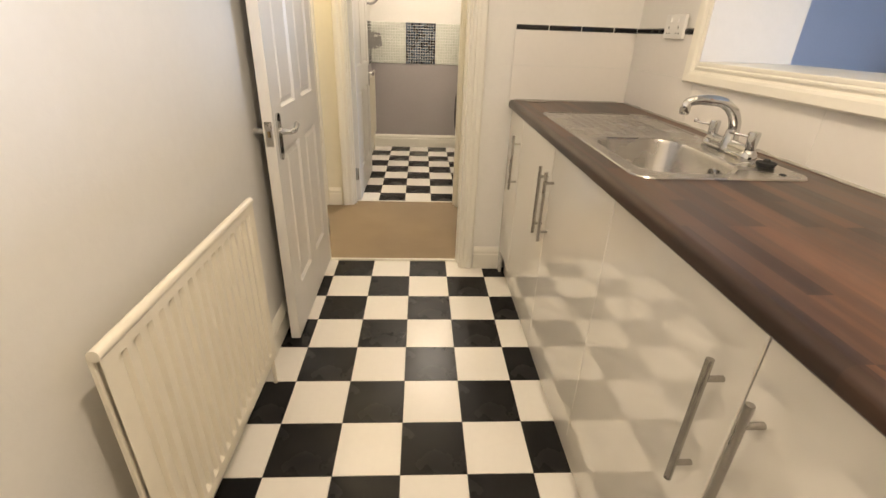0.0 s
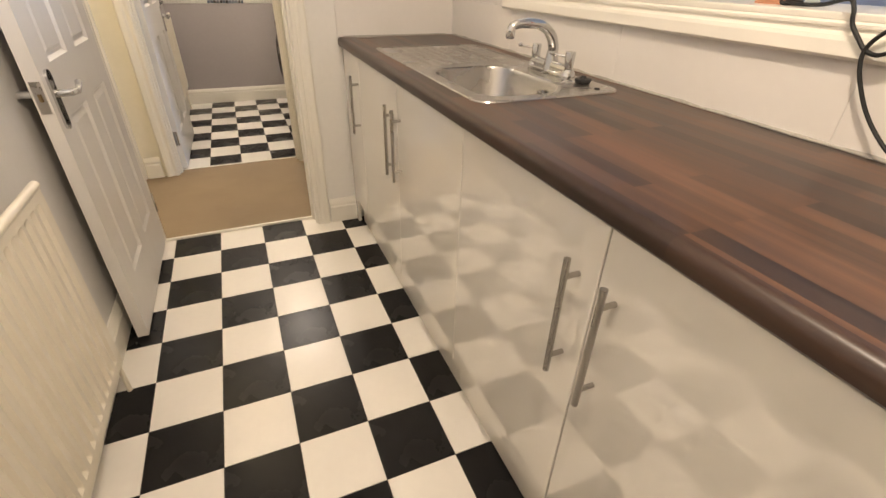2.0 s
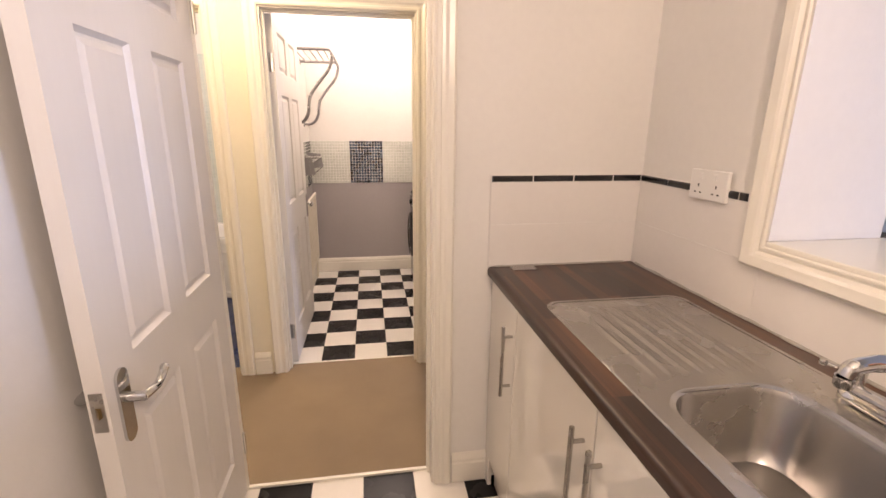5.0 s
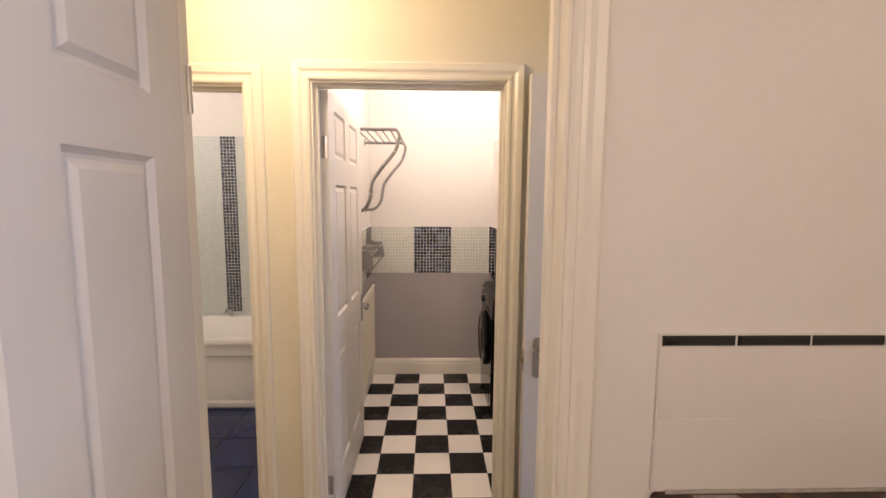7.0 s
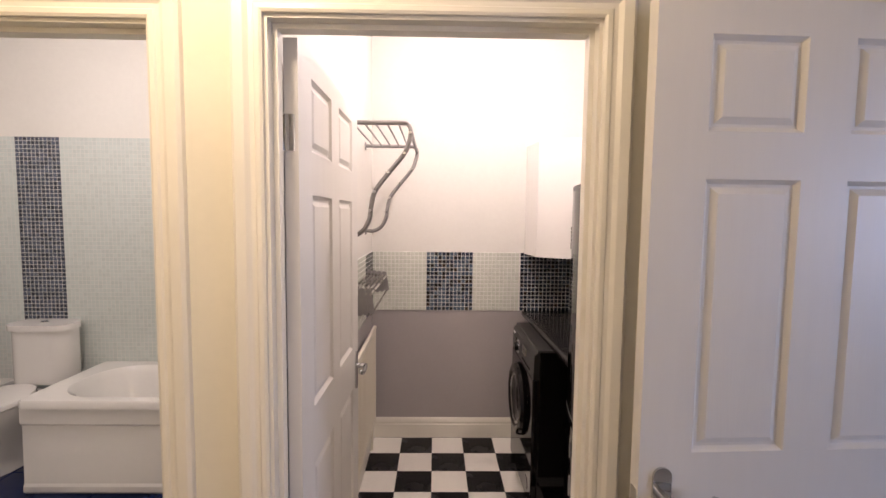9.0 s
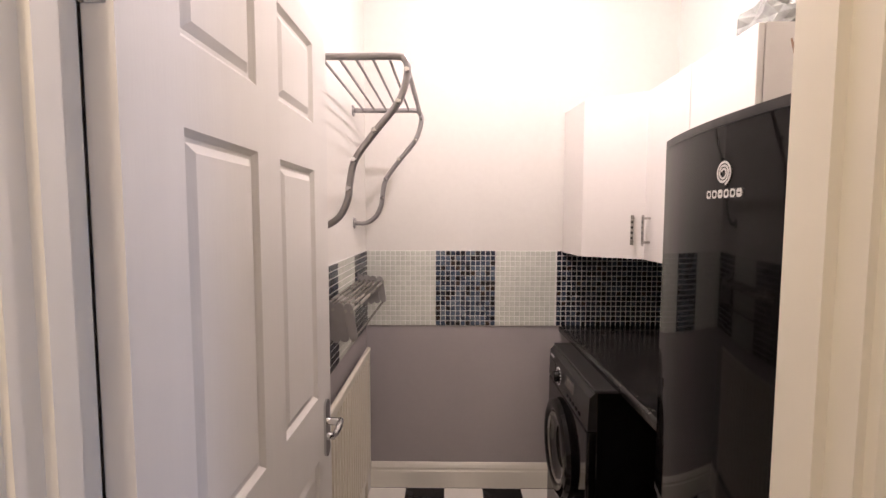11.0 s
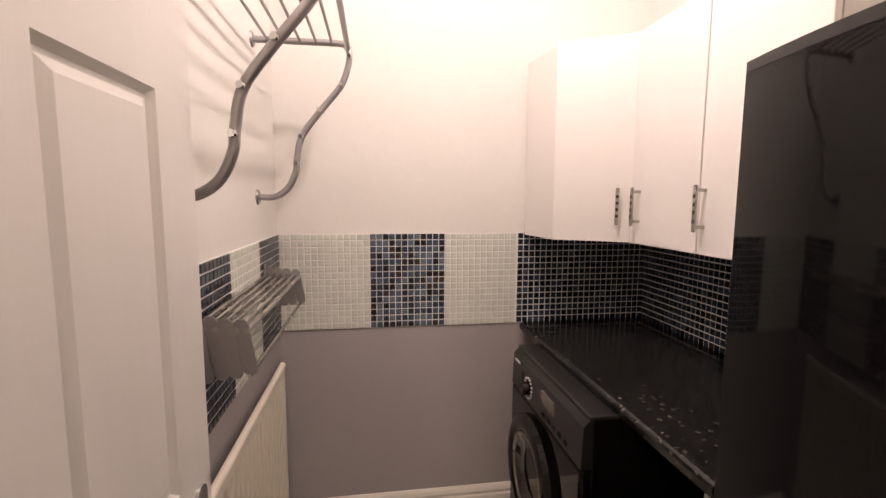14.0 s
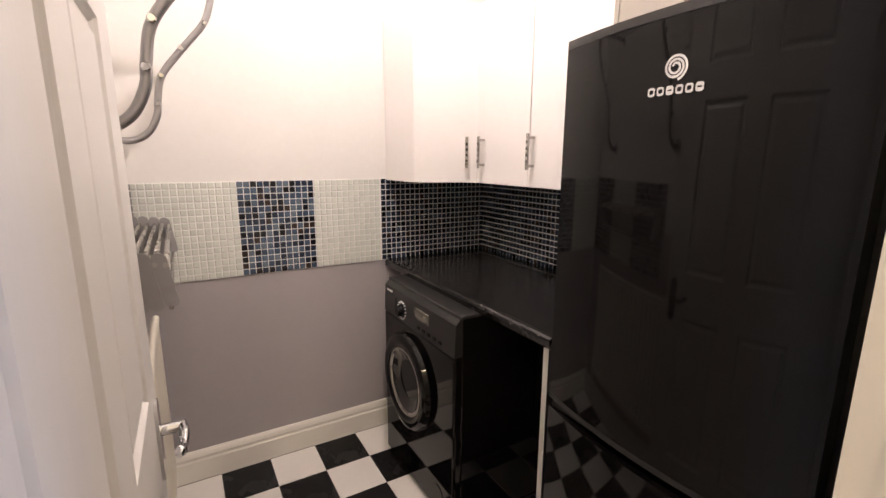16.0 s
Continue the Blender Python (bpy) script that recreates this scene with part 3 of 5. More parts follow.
# ---- kitchen ----
WT = 0.916      # worktop height
FX = 0.492      # cabinet door faces
worktop = thing("worktop", (0.76, 0.3, WT - 0.038), "dark walnut block laminate worktop with a round front edge", "worktop")
edge = [(0.491 - 0.016 * math.cos(radians(q)), WT - 0.016 + 0.016 * math.sin(radians(q))) for q in range(0, 91, 10)]
SX0, SX1, SY0, SY1 = 0.540, 0.972, 0.934, 1.850    # sink
lo = WT - 0.038
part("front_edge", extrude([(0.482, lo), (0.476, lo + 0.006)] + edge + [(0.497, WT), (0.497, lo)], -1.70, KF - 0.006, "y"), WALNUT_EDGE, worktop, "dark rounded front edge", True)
bm = box(0.497, -1.70, lo, SX0 + 0.012, KF - 0.006, WT)
box(SX0 + 0.012, -1.70, lo, KR - 0.001, SY0 + 0.012, WT, bm=bm)
box(SX0 + 0.012, SY1 - 0.012, lo, KR - 0.001, KF - 0.006, WT, bm=bm)
box(SX1 - 0.012, SY0 + 0.012, lo, KR - 0.001, SY1 - 0.012, WT, bm=bm)
part("top", bm, WALNUT, worktop, "", True)
part("sealant", tube([(KR - 0.010 + 0.002 * math.sin(i * 1.9), -1.6 + i * 0.06, WT + 0.001) for i in range(64)], [0.0055 + 0.0018 * math.sin(i * 2.7) for i in range(64)], 6, tube([(0.5 + i * 0.05, KF - 0.014, WT + 0.001) for i in range(11)], 0.005, 6)), SEALANT, worktop, "grimy sealant line along the wall")
part("joint_strip", box(0.55, 2.150, WT + 0.0005, 0.64, 2.195, WT + 0.003, 0.001), STEEL, worktop, "small dull metal plate on the worktop")


def bar_handle(door, y, z0, z1, x=FX):
    bm = rod((x - 0.030, y, z0), (x - 0.030, y, z1), 0.006, 12)
    for z in (z0 + 0.036, z1 - 0.036):
        rod((x - 0.030, y, z), (x, y, z), 0.005, 10, bm)
    part("handle", bm, STEEL, door, "brushed steel bar handle", True)


EDGES = [2.168, 1.921, 1.417, 0.911, 0.407, -0.097, -0.600, -1.103, -1.606]
HANDLES = [1.955, 1.458, 1.383, 0.452, 0.365, -0.555, -0.643, -1.56]
for i, (y1, y0) in enumerate(zip(EDGES, EDGES[1:])):
    cab = thing("kitchen_base_cabinet", ((FX + KR) / 2, (y0 + y1) / 2, 0), "white high gloss base cabinet with a bar handle", "cabinet", "kitchen base cabinets")
    if i == 2:
        carcass = boxes((FX + 0.022, y0 + 0.001, 0.14, KR - 0.002, y0 + 0.019, lo - 0.002), (FX + 0.022, y1 - 0.019, 0.14, KR - 0.002, y1 - 0.001, lo - 0.002), (FX + 0.022, y0 + 0.019, 0.14, KR - 0.002, y1 - 0.019, 0.158))
    else:
        carcass = boxes((FX + 0.022, y0 + 0.001, 0.14, KR - 0.002, y1 - 0.001, lo - 0.175 if i in (1, 2) else lo - 0.002))
    part("carcass", carcass, CABINET_MATT, cab)
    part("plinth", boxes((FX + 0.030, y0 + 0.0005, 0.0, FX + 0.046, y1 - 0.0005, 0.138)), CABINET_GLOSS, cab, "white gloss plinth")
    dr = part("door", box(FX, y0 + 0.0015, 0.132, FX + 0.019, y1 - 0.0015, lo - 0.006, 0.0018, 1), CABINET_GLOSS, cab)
    bar_handle(dr, HANDLES[i], 0.552, 0.798)
filler = thing("filler_panel", (FX + 0.02, 2.185, 0), "narrow white gloss filler panel beside the end cabinet", "panel")
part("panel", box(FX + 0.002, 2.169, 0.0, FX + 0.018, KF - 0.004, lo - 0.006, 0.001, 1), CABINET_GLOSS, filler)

# sink
sink = thing("kitchen_sink", ((SX0 + SX1) / 2, (SY0 + SY1) / 2, WT), "stainless steel inset sink with a ribbed drainer", "sink")
SZ = WT + 0.004
BX = (0.583, 0.850, 0.982, 1.372)    # bowl x0, x1, y0, y1


def rings_mesh(rings, close=True, bm=None):
    out = bm or bmesh.new()
    rows = [[out.verts.new(p) for p in r] for r in rings]
    for a, b in zip(rows, rows[1:]):
        for k in range(len(a)):
            e = (k + 1) % len(a)
            out.faces.new((a[k], a[e], b[e], b[k]))
    if close:
        out.faces.new(rows[-1])
    return out


def lift(outline, z):
    return [(x, y, z) for x, y in outline]


st = 7
bowl = [rounded(BX[0] - 0.010, BX[2] - 0.010, BX[1] + 0.010, BX[3] + 0.010, 0.085, st), rounded(BX[0], BX[2], BX[1], BX[3], 0.078, st), rounded(BX[0] + 0.004, BX[2] + 0.004, BX[1] - 0.004, BX[3] - 0.004, 0.074, st), rounded(BX[0] + 0.012, BX[2] + 0.012, BX[1] - 0.012, BX[3] - 0.012, 0.070, st), rounded(BX[0] + 0.030, BX[2] + 0.030, BX[1] - 0.030, BX[3] - 0.030, 0.060, st), rounded(BX[0] + 0.10, BX[2] + 0.13, BX[1] - 0.10, BX[3] - 0.13, 0.035, st)]
bm = rings_mesh([lift(bowl[0], SZ), lift(bowl[1], SZ - 0.003), lift(bowl[2], SZ - 0.012), lift(bowl[3], SZ - 0.120), lift(bowl[4], SZ - 0.148), lift(bowl[5], SZ - 0.155)])
part("bowl", bm, STEEL, sink, "", True)
# deck: the outer lip, and the flat round the bowl cut as strips
outer = rounded(SX0, SY0, SX1, SY1, 0.045, st)
inner = rounded(SX0 + 0.012, SY0 + 0.012, SX1 - 0.012, SY1 - 0.012, 0.036, st)
bm = rings_mesh([lift(outer, WT + 0.0005), lift(rounded(SX0 + 0.002, SY0 + 0.002, SX1 - 0.002, SY1 - 0.002, 0.044, st), SZ), lift(inner, SZ)], False)
mid_y = 1.412
near = rounded(SX0 + 0.012, SY0 + 0.012, SX1 - 0.012, mid_y, 0.036, st)
ring_b = bowl[0]
a = [bm.verts.new((x, y, SZ)) for x, y in near]
b = [bm.verts.new((x, y, SZ)) for x, y in ring_b]
for k in range(len(a)):
    e = (k + 1) % len(a)
    bm.faces.new((a[k], a[e], b[e], b[k]))
part("deck", bm, STEEL, sink, "", True)
# drainer with raised ribs
bm = bmesh.new()
nx, ny = 121, 24
grid = []
for i in range(nx):
    x = SX0 + 0.012 + (SX1 - SX0 - 0.024) * i / (nx - 1)
    col = []
    for j in range(ny):
        y = mid_y - 0.040 + (SY1 - 0.012 - mid_y + 0.040) * j / (ny - 1)
        u = (x - SX0 - 0.06) / 0.036
        rib = max(0.0, 1 - abs((u % 1) - 0.5) / 0.20) if 0.0 < u < 8.0 else 0.0
        fade = min(1, max(0, (y - mid_y - 0.005) / 0.03)) * min(1, max(0, (SY1 - 0.05 - y) / 0.02))
        z = SZ - 0.001 + 0.0045 * min(1, rib * 1.3) * fade
        if y > SY1 - 0.05 and (x < SX0 + 0.045 or x > SX1 - 0.045):
            z = SZ - 0.001
        cx = min(max(x, SX0 + 0.048), SX1 - 0.048)
        cy = min(y, SY1 - 0.048)
        dx, dy = x - cx, y - cy
        r = math.hypot(dx, dy)
        if r > 0.036 and dy > 0 and abs(dx) > 0:
            x2, y2 = cx + dx * 0.036 / r, cy + dy * 0.036 / r
        else:
            x2, y2 = x, y
        col.append(bm.verts.new((x2, y2, z)))
    grid.append(col)
for i in range(nx - 1):
    for j in range(ny - 1):
        bm.faces.new((grid[i][j], grid[i + 1][j], grid[i + 1][j + 1], grid[i][j + 1]))
part("drainer", bm, STEEL, sink, "ribbed steel drainer", True)
part("overflow", lathe([(0.0, 0.001), (0.007, 0.001), (0.008, 0.006), (0.015, 0.006), (0.016, 0.0)], (BX[1] - 0.013, 1.115, SZ - 0.040), "-x", 20), CHROME, sink, "round chrome overflow", True)
part("waste", lathe([(0.0, 0.0), (0.012, 0.001), (0.030, 0.003), (0.040, 0.001), (0.040, -0.002)], ((BX[0] + BX[1]) / 2, (BX[2] + BX[3]) / 2, SZ - 0.153), "z", 24), CHROME, sink, "chrome waste", True)
part("chain", tube([(BX[1] - 0.016, 1.112, SZ - 0.040), (BX[1] - 0.020, 1.100, SZ - 0.085), (BX[1] - 0.018, 1.085, SZ - 0.100), (BX[1] - 0.010, 1.070, SZ - 0.070), (BX[1] + 0.012, 1.060, SZ + 0.002), (0.905, 1.045, SZ + 0.004)], 0.0016, 6, None, 5), CHROME, sink, "thin plug chain")
part("tap_hole_cover", lathe([(0.0, 0.004), (0.007, 0.003), (0.009, 0.0)], (0.915, 0.974, SZ - 0.001), "z", 16), RUBBER, sink, "dark cap on the deck")

tap = thing("mixer_tap", (0.928, 1.214, SZ), "chrome bridge mixer tap with lever handles", "tap")
TX, TY = 0.928, 1.214
part("bridge", rod((TX, TY - 0.088, SZ + 0.020), (TX, TY + 0.088, SZ + 0.020), 0.016, 14, box(TX - 0.021, TY - 0.10, SZ, TX + 0.021, TY + 0.10, SZ + 0.012, 0.005)), CHROME, tap, "", True)
for s in (-1, 1):
    y = TY + s * 0.088
    v = part("valve", lathe([(0.0, 0.0), (0.021, 0.0), (0.021, 0.014), (0.015, 0.022), (0.0125, 0.024), (0.0150, 0.066), (0.0135, 0.071), (0.0, 0.072)], (TX, y, SZ), "z", 20), CHROME, tap, "", True)
    lever = rod((TX - 0.008, y + 0.006, SZ + 0.058), (TX - 0.038, y + 0.030, SZ + 0.062), 0.0036, 10)
    lathe([(0.0, -0.006), (0.006, -0.005), (0.0078, 0.0), (0.006, 0.006), (0.0, 0.007)], (TX - 0.040, y + 0.032, SZ + 0.064), "z", 14, lever)
    part("lever", lever, CHROME, v, "thin chrome lever with a ball end", True)
part("collar", lathe([(0.0, 0.0), (0.024, 0.0), (0.020, 0.03), (0.0165, 0.055), (0.0, 0.055)], (TX, TY, SZ + 0.006), "z", 20), CHROME, tap, "", True)
part("spout", tube([(TX, TY, SZ + 0.045), (TX, TY, SZ + 0.072), (TX - 0.018, TY - 0.004, SZ + 0.106), (TX - 0.056, TY - 0.010, SZ + 0.132), (TX - 0.104, TY - 0.012, SZ + 0.139), (TX - 0.148, TY - 0.008, SZ + 0.134), (TX - 0.158, TY - 0.007, SZ + 0.118)], [0.0155] * 12 + [0.0140] * 10 + [0.0125] * 9, 14, None, 5), CHROME, tap, "curved chrome spout", True)
part("nozzle", lathe([(0.0, 0.0), (0.012, 0.0), (0.0135, 0.004), (0.0135, 0.018), (0.0, 0.018)], (TX - 0.158, TY - 0.007, SZ + 0.100), "z", 16), CHROME, tap, "", True)
plug = solo("sink_plug", lathe([(0.0, 0.0), (0.019, 0.0), (0.023, 0.008), (0.023, 0.012), (0.010, 0.014), (0.006, 0.020), (0.0, 0.021)], (0.922, 1.046, SZ), "z", 20), RUBBER, "black rubber sink plug lying beside the tap", "sink plug", smooth=True)

# radiator
def radiator(name, x, y0, y1, z0, z1, label):
    """Convector panel against a wall at smaller x, its face at x, upright ridges and a top grille."""
    ob = thing(name, (x - 0.04, (y0 + y1) / 2, z0), label, "radiator")
    bm = bmesh.new()
    pitch = 0.041
    n = int((y1 - y0 - 0.05) / pitch)
    start = (y0 + y1 - n * pitch) / 2
    rows = []
    ys = [(y0, 0)]
    for i in range(n):
        c = start + i * pitch
        ys += [(c + 0.008, 0), (c + 0.012, -0.0100), (c + 0.029, -0.0100), (c + 0.033, 0)]
    ys.append((y1, 0))
    zz = [z0 + 0.004, z0 + 0.034, z0 + 0.042, z1 - 0.046, z1 - 0.040, z1 - 0.012]
    for z, k in zip(zz, (0, 0, 1, 1, 0, 0)):
        rows.append([bm.verts.new((x - 0.003 + d * k, y, z)) for y, d in ys])
    for a, b in zip(rows, rows[1:]):
        for i in range(len(a) - 1):
            bm.faces.new((a[i], a[i + 1], b[i + 1], b[i]))
    part("front_panel", bm, RADIATOR, ob)
    part("body", box(x - 0.026, y0 + 0.002, z0 + 0.004, x - 0.0145, y1 - 0.002, z1 - 0.014, 0.003), RADIATOR, ob)
    part("top_roll", tube([(x - 0.010, y0 - 0.001, z1 - 0.010), (x - 0.010, y1 + 0.001, z1 - 0.010)], 0.011, 12), RADIATOR, ob, "rolled top edge", True)
    part("bottom_roll", tube([(x - 0.011, y0, z0 + 0.006), (x - 0.011, y1, z0 + 0.006)], 0.008, 12), RADIATOR, ob, "", True)
    valve = part("valve", lathe([(0.0, 0.0), (0.012, 0.0), (0.012, 0.03), (0.016, 0.032), (0.016, 0.07), (0.011, 0.082), (0.0, 0.084)], (x - 0.032, y1 + 0.030, z0 - 0.015), "z", 16), PLASTIC_WHITE, ob, "white radiator valve", True)
    part("pipe", tube([(x - 0.032, y1 + 0.030, z0 - 0.01), (x - 0.032, y1 + 0.030, 0.001)], 0.0075, 10, rod((x - 0.018, y1 - 0.005, z0 + 0.03), (x - 0.032, y1 + 0.030, z0 + 0.03), 0.009, 10)), RADIATOR, valve, "painted copper pipe")
    for y in (y0 + 0.1, y1 - 0.1):
        part("bracket", boxes((x - 0.09, y - 0.012, z0 + 0.10, x - 0.019, y + 0.012, z1 - 0.10)), RADIATOR, ob)
    return ob


radiator("kitchen_radiator", -0.447, 0.546, 1.262, 0.150, 0.738, "cream ridged panel radiator on the kitchen wall")
datum["now"] = BEYOND
radiator("utility_radiator", -0.392, 4.25, 5.095, 0.215, 0.822, "cream ridged panel radiator on the utility wall")
datum["now"] = HERE

# serving hatch
hatch = thing("hatch_frame", (KR, (HY0 + HY1) / 2, HZ0), "white gloss moulded frame round the serving hatch", "window frame", kind="structure")
prof = [(0, 0), (0, 0.018), (0.005, 0.023), (0.010, 0.023), (0.013, 0.018), (0.018, 0.018), (0.024, 0.028), (0.032, 0.031), (0.056, 0.033), (0.062, 0.028), (0.062, 0)]
for side in range(4):
    bm = bmesh.new()
    rows = []
    for e in (0, 1):
        row = []
        for d, h in prof:
            if side == 0:
                p = (HY0 - d if e == 0 else HY1 + d, HZ0 - d * 0.97)
            elif side == 1:
                p = (HY0 - d if e == 0 else HY1 + d, HZ1 + d)
            elif side == 2:
                p = (HY1 + d, HZ0 - d * 0.97 if e == 0 else HZ1 + d)
            else:
                p = (HY0 - d, HZ0 - d * 0.97 if e == 0 else HZ1 + d)
            row.append(bm.verts.new((KR - h, p[0], p[1])))
        rows.append(row)
    a, b = rows
    for i in range(len(prof) - 1):
        bm.faces.new((a[i], a[i + 1], b[i + 1], b[i]))
    bm.faces.new(a)
    bm.faces.new(b[::-1])
    part("moulding", bm, GLOSS_WHITE, hatch)
part("sill", box(KR - 0.020, HY0 + 0.001, HZ0 - 0.002, KR + WALL_T + 0.02, HY1 - 0.001, HZ0 + 0.012, 0.003), GLOSS_WHITE, hatch, "white gloss sill board")
part("reveal", boxes((KR - 0.019, HY1 - 0.006, HZ0 + 0.013, KR + WALL_T + 0.002, HY1 + 0.001, HZ1), (KR - 0.019, HY0 - 0.001, HZ0 + 0.013, KR + WALL_T + 0.002, HY0 + 0.006, HZ1), (KR - 0.019, HY0 + 0.006, HZ1 - 0.006, KR + WALL_T + 0.002, HY1 - 0.006, HZ1 + 0.001)), WALL_WHITE, hatch)

# copper lamp base with its cable on the hatch sill
sz = HZ0 + 0.012
ornament = thing("copper_lamp_base", (1.145, 0.70, sz), "copper and gold metal lamp base on the hatch sill", "lamp")


def flared(x0, x1, y0, y1, flare):
    rows = []
    for k, z in ((1.0, 0.0), (1.0, 0.004), (0.55, 0.010), (0.25, 0.04), (0.08, 0.12), (0.0, 0.30)):
        f = flare * k
        rows.append([(x0 - f, y0 - f, sz + z), (x1 + f, y0 - f, sz + z), (x1 + f, y1 + f, sz + z), (x0 - f, y1 + f, sz + z)])
    return rings_mesh(rows)


part("copper_column", flared(1.125, 1.165, 0.704, 0.746, 0.010), COPPER, ornament, "copper column")
part("gold_column", flared(1.120, 1.165, 0.655, 0.688, 0.005), BRASS, ornament, "gold column")
part("groove", boxes((1.130, 0.689, sz, 1.165, 0.702, sz + 0.30)), BLACK_SATIN, ornament, "dark gap between the columns")
part("rivet", lathe([(0.0, 0.003), (0.004, 0.002), (0.005, 0.0)], (1.125, 0.728, sz + 0.07), "-x", 12), BLACK_SATIN, ornament)
part("rivet", lathe([(0.0, 0.003), (0.004, 0.002), (0.005, 0.0)], (1.120, 0.672, sz + 0.07), "-x", 12), BLACK_SATIN, ornament)
solo("power_cable", tube([(1.122, 0.694, sz + 0.030), (1.105, 0.690, sz + 0.006), (1.095, 0.665, sz + 0.005), (1.100, 0.645, sz + 0.010), (1.108, 0.660, sz + 0.012), (1.098, 0.675, sz + 0.009), (1.080, 0.640, sz + 0.005), (1.050, 0.575, sz + 0.008), (1.012, 0.515, sz + 0.020), (1.002, 0.496, sz + 0.008), (1.003, 0.488, sz - 0.016), (1.003, 0.468, sz - 0.038), (1.003, 0.452, sz - 0.052), (1.001, 0.430, sz - 0.056), (0.999, 0.408, sz - 0.042), (0.998, 0.400, sz - 0.020), (0.998, 0.412, sz - 0.010), (0.999, 0.436, sz - 0.024), (1.001, 0.452, sz - 0.050), (1.003, 0.448, sz - 0.080), (1.008, 0.432, sz - 0.115), (1.010, 0.412, sz - 0.145), (1.008, 0.385, sz - 0.172), (1.000, 0.350, sz - 0.195), (0.985, 0.300, WT + 0.006), (0.95, 0.22, WT + 0.004), (0.90, 0.12, WT + 0.004)], 0.0036, 8, None, 6), RUBBER, "black power cable hanging from the hatch sill", "cable", smooth=True)

# socket
sock = thing("wall_socket", (KR - 0.012, 1.862, 1.245), "white double switched wall socket above the worktop", "socket")
part("plate", box(KR - 0.024, 1.790, 1.204, KR - 0.010, 1.934, 1.290, 0.003), PLASTIC_WHITE, sock)
for y in (1.835, 1.890):
    part("switch", box(KR - 0.028, y - 0.006, 1.262, KR - 0.023, y + 0.006, 1.280, 0.0015, 1), PLASTIC_WHITE, sock)
for y in (1.827, 1.897):
    part("pin_slots", boxes((KR - 0.0248, y - 0.002, 1.240, KR - 0.0238, y + 0.002, 1.249), (KR - 0.0248, y - 0.014, 1.222, KR - 0.0238, y - 0.007, 1.226), (KR - 0.0248, y + 0.007, 1.222, KR - 0.0238, y + 0.014, 1.226)), RUBBER, sock, "dark pin slots")


def pendant(name, x, y, z, ceil, label):
    ob = thing(name, (x, y, ceil), label, "ceiling light")
    part("rose", lathe([(0.0, 0.0), (0.045, 0.0), (0.040, -0.018), (0.012, -0.024), (0.0, -0.024)], (x, y, ceil), "z", 20), PLASTIC_WHITE, ob, "", True)
    part("flex", rod((x, y, ceil - 0.02), (x, y, z + 0.10), 0.003, 8), PLASTIC_WHITE, ob)
    part("lampholder", lathe([(0.0, 0.12), (0.014, 0.12), (0.019, 0.09), (0.019, 0.07), (0.0, 0.07)], (x, y, z), "z", 16), PLASTIC_WHITE, ob)
    b = part("bulb", lathe([(0.0, 0.072), (0.013, 0.07), (0.014, 0.05), (0.028, 0.020), (0.030, 0.0), (0.022, -0.020), (0.0, -0.030)], (x, y, z), "z", 16), BULB, ob, "lit frosted bulb", True)
    b.visible_shadow = False
    return ob


pendant("kitchen_ceiling_light", 0.255, 0.20, 2.08, H, "plain white pendant lamp holder with a lit bulb")
pendant("hall_ceiling_light", -0.55, 2.70, 2.24, H, "plain white pendant lamp holder with a lit bulb")
datum["now"] = BEYOND
pendant("utility_ceiling_light", 0.24, 4.428, 2.42, H, "plain white pendant lamp holder with a lit bulb")
pendant("bathroom_ceiling_light", -1.9, 4.3, 2.28, H, "plain white pendant lamp holder with a lit bulb")
datum["now"] = HERE


# ---- utility room ----
datum["now"] = BEYOND
UW = 0.878
uw = thing("utility_worktop", (0.84, 4.74, UW - 0.036), "black speckled laminate worktop with a rounded edge", "worktop")
lo2 = UW - 0.036
part("top", extrude([(0.562, lo2), (0.556, lo2 + 0.007), (0.555, UW - 0.012), (0.558, UW - 0.005), (0.566, UW - 0.001), (0.578, UW), (UR - 0.001, UW), (UR - 0.001, lo2)], 4.165, UF - 0.002, "y"), SPECKLED, uw)
ep = thing("worktop_end_panel", (0.83, 4.185, 0), "black worktop support panel with a chipped pale edge", "panel")
part("panel", boxes((0.568, 4.176, 0.0, UR - 0.002, 4.194, lo2 - 0.001)), BLACK_SATIN, ep)
part("edge_tape", boxes((0.5655, 4.1755, 0.0, 0.5675, 4.1945, lo2 - 0.001)), WOOD_EDGE, ep, "pale chipped edging")

# washing machine
WX, WY0, WY1, WH = 0.462, 4.510, 5.110, 0.845
wm = thing("washing_machine", (0.75, 4.81, 0), "gloss black front loading washing machine under the worktop", "washing machine")
part("cabinet", box(WX + 0.03, WY0, 0.015, 1.02, WY1, WH - 0.006, 0.006), BLACK_GLOSS, wm)
cy, cz = 4.862, 0.462
fp = part("front_panel", box(WX, WY0, 0.015, WX + 0.036, WY1, WH - 0.150, 0.010, 3), BLACK_GLOSS, wm)
cp = part("control_panel", extrude([(WX + 0.035, WH - 0.148), (WX + 0.001, WH - 0.148), (WX + 0.006, WH - 0.030), (WX + 0.024, WH - 0.012), (WX + 0.035, WH - 0.012)], WY0 + 0.001, WY1 - 0.001, "y"), BLACK_SATIN, wm)
part("lid", box(WX + 0.022, WY0 - 0.001, WH - 0.014, 1.02, WY1 + 0.001, WH, 0.005), BLACK_SATIN, wm)
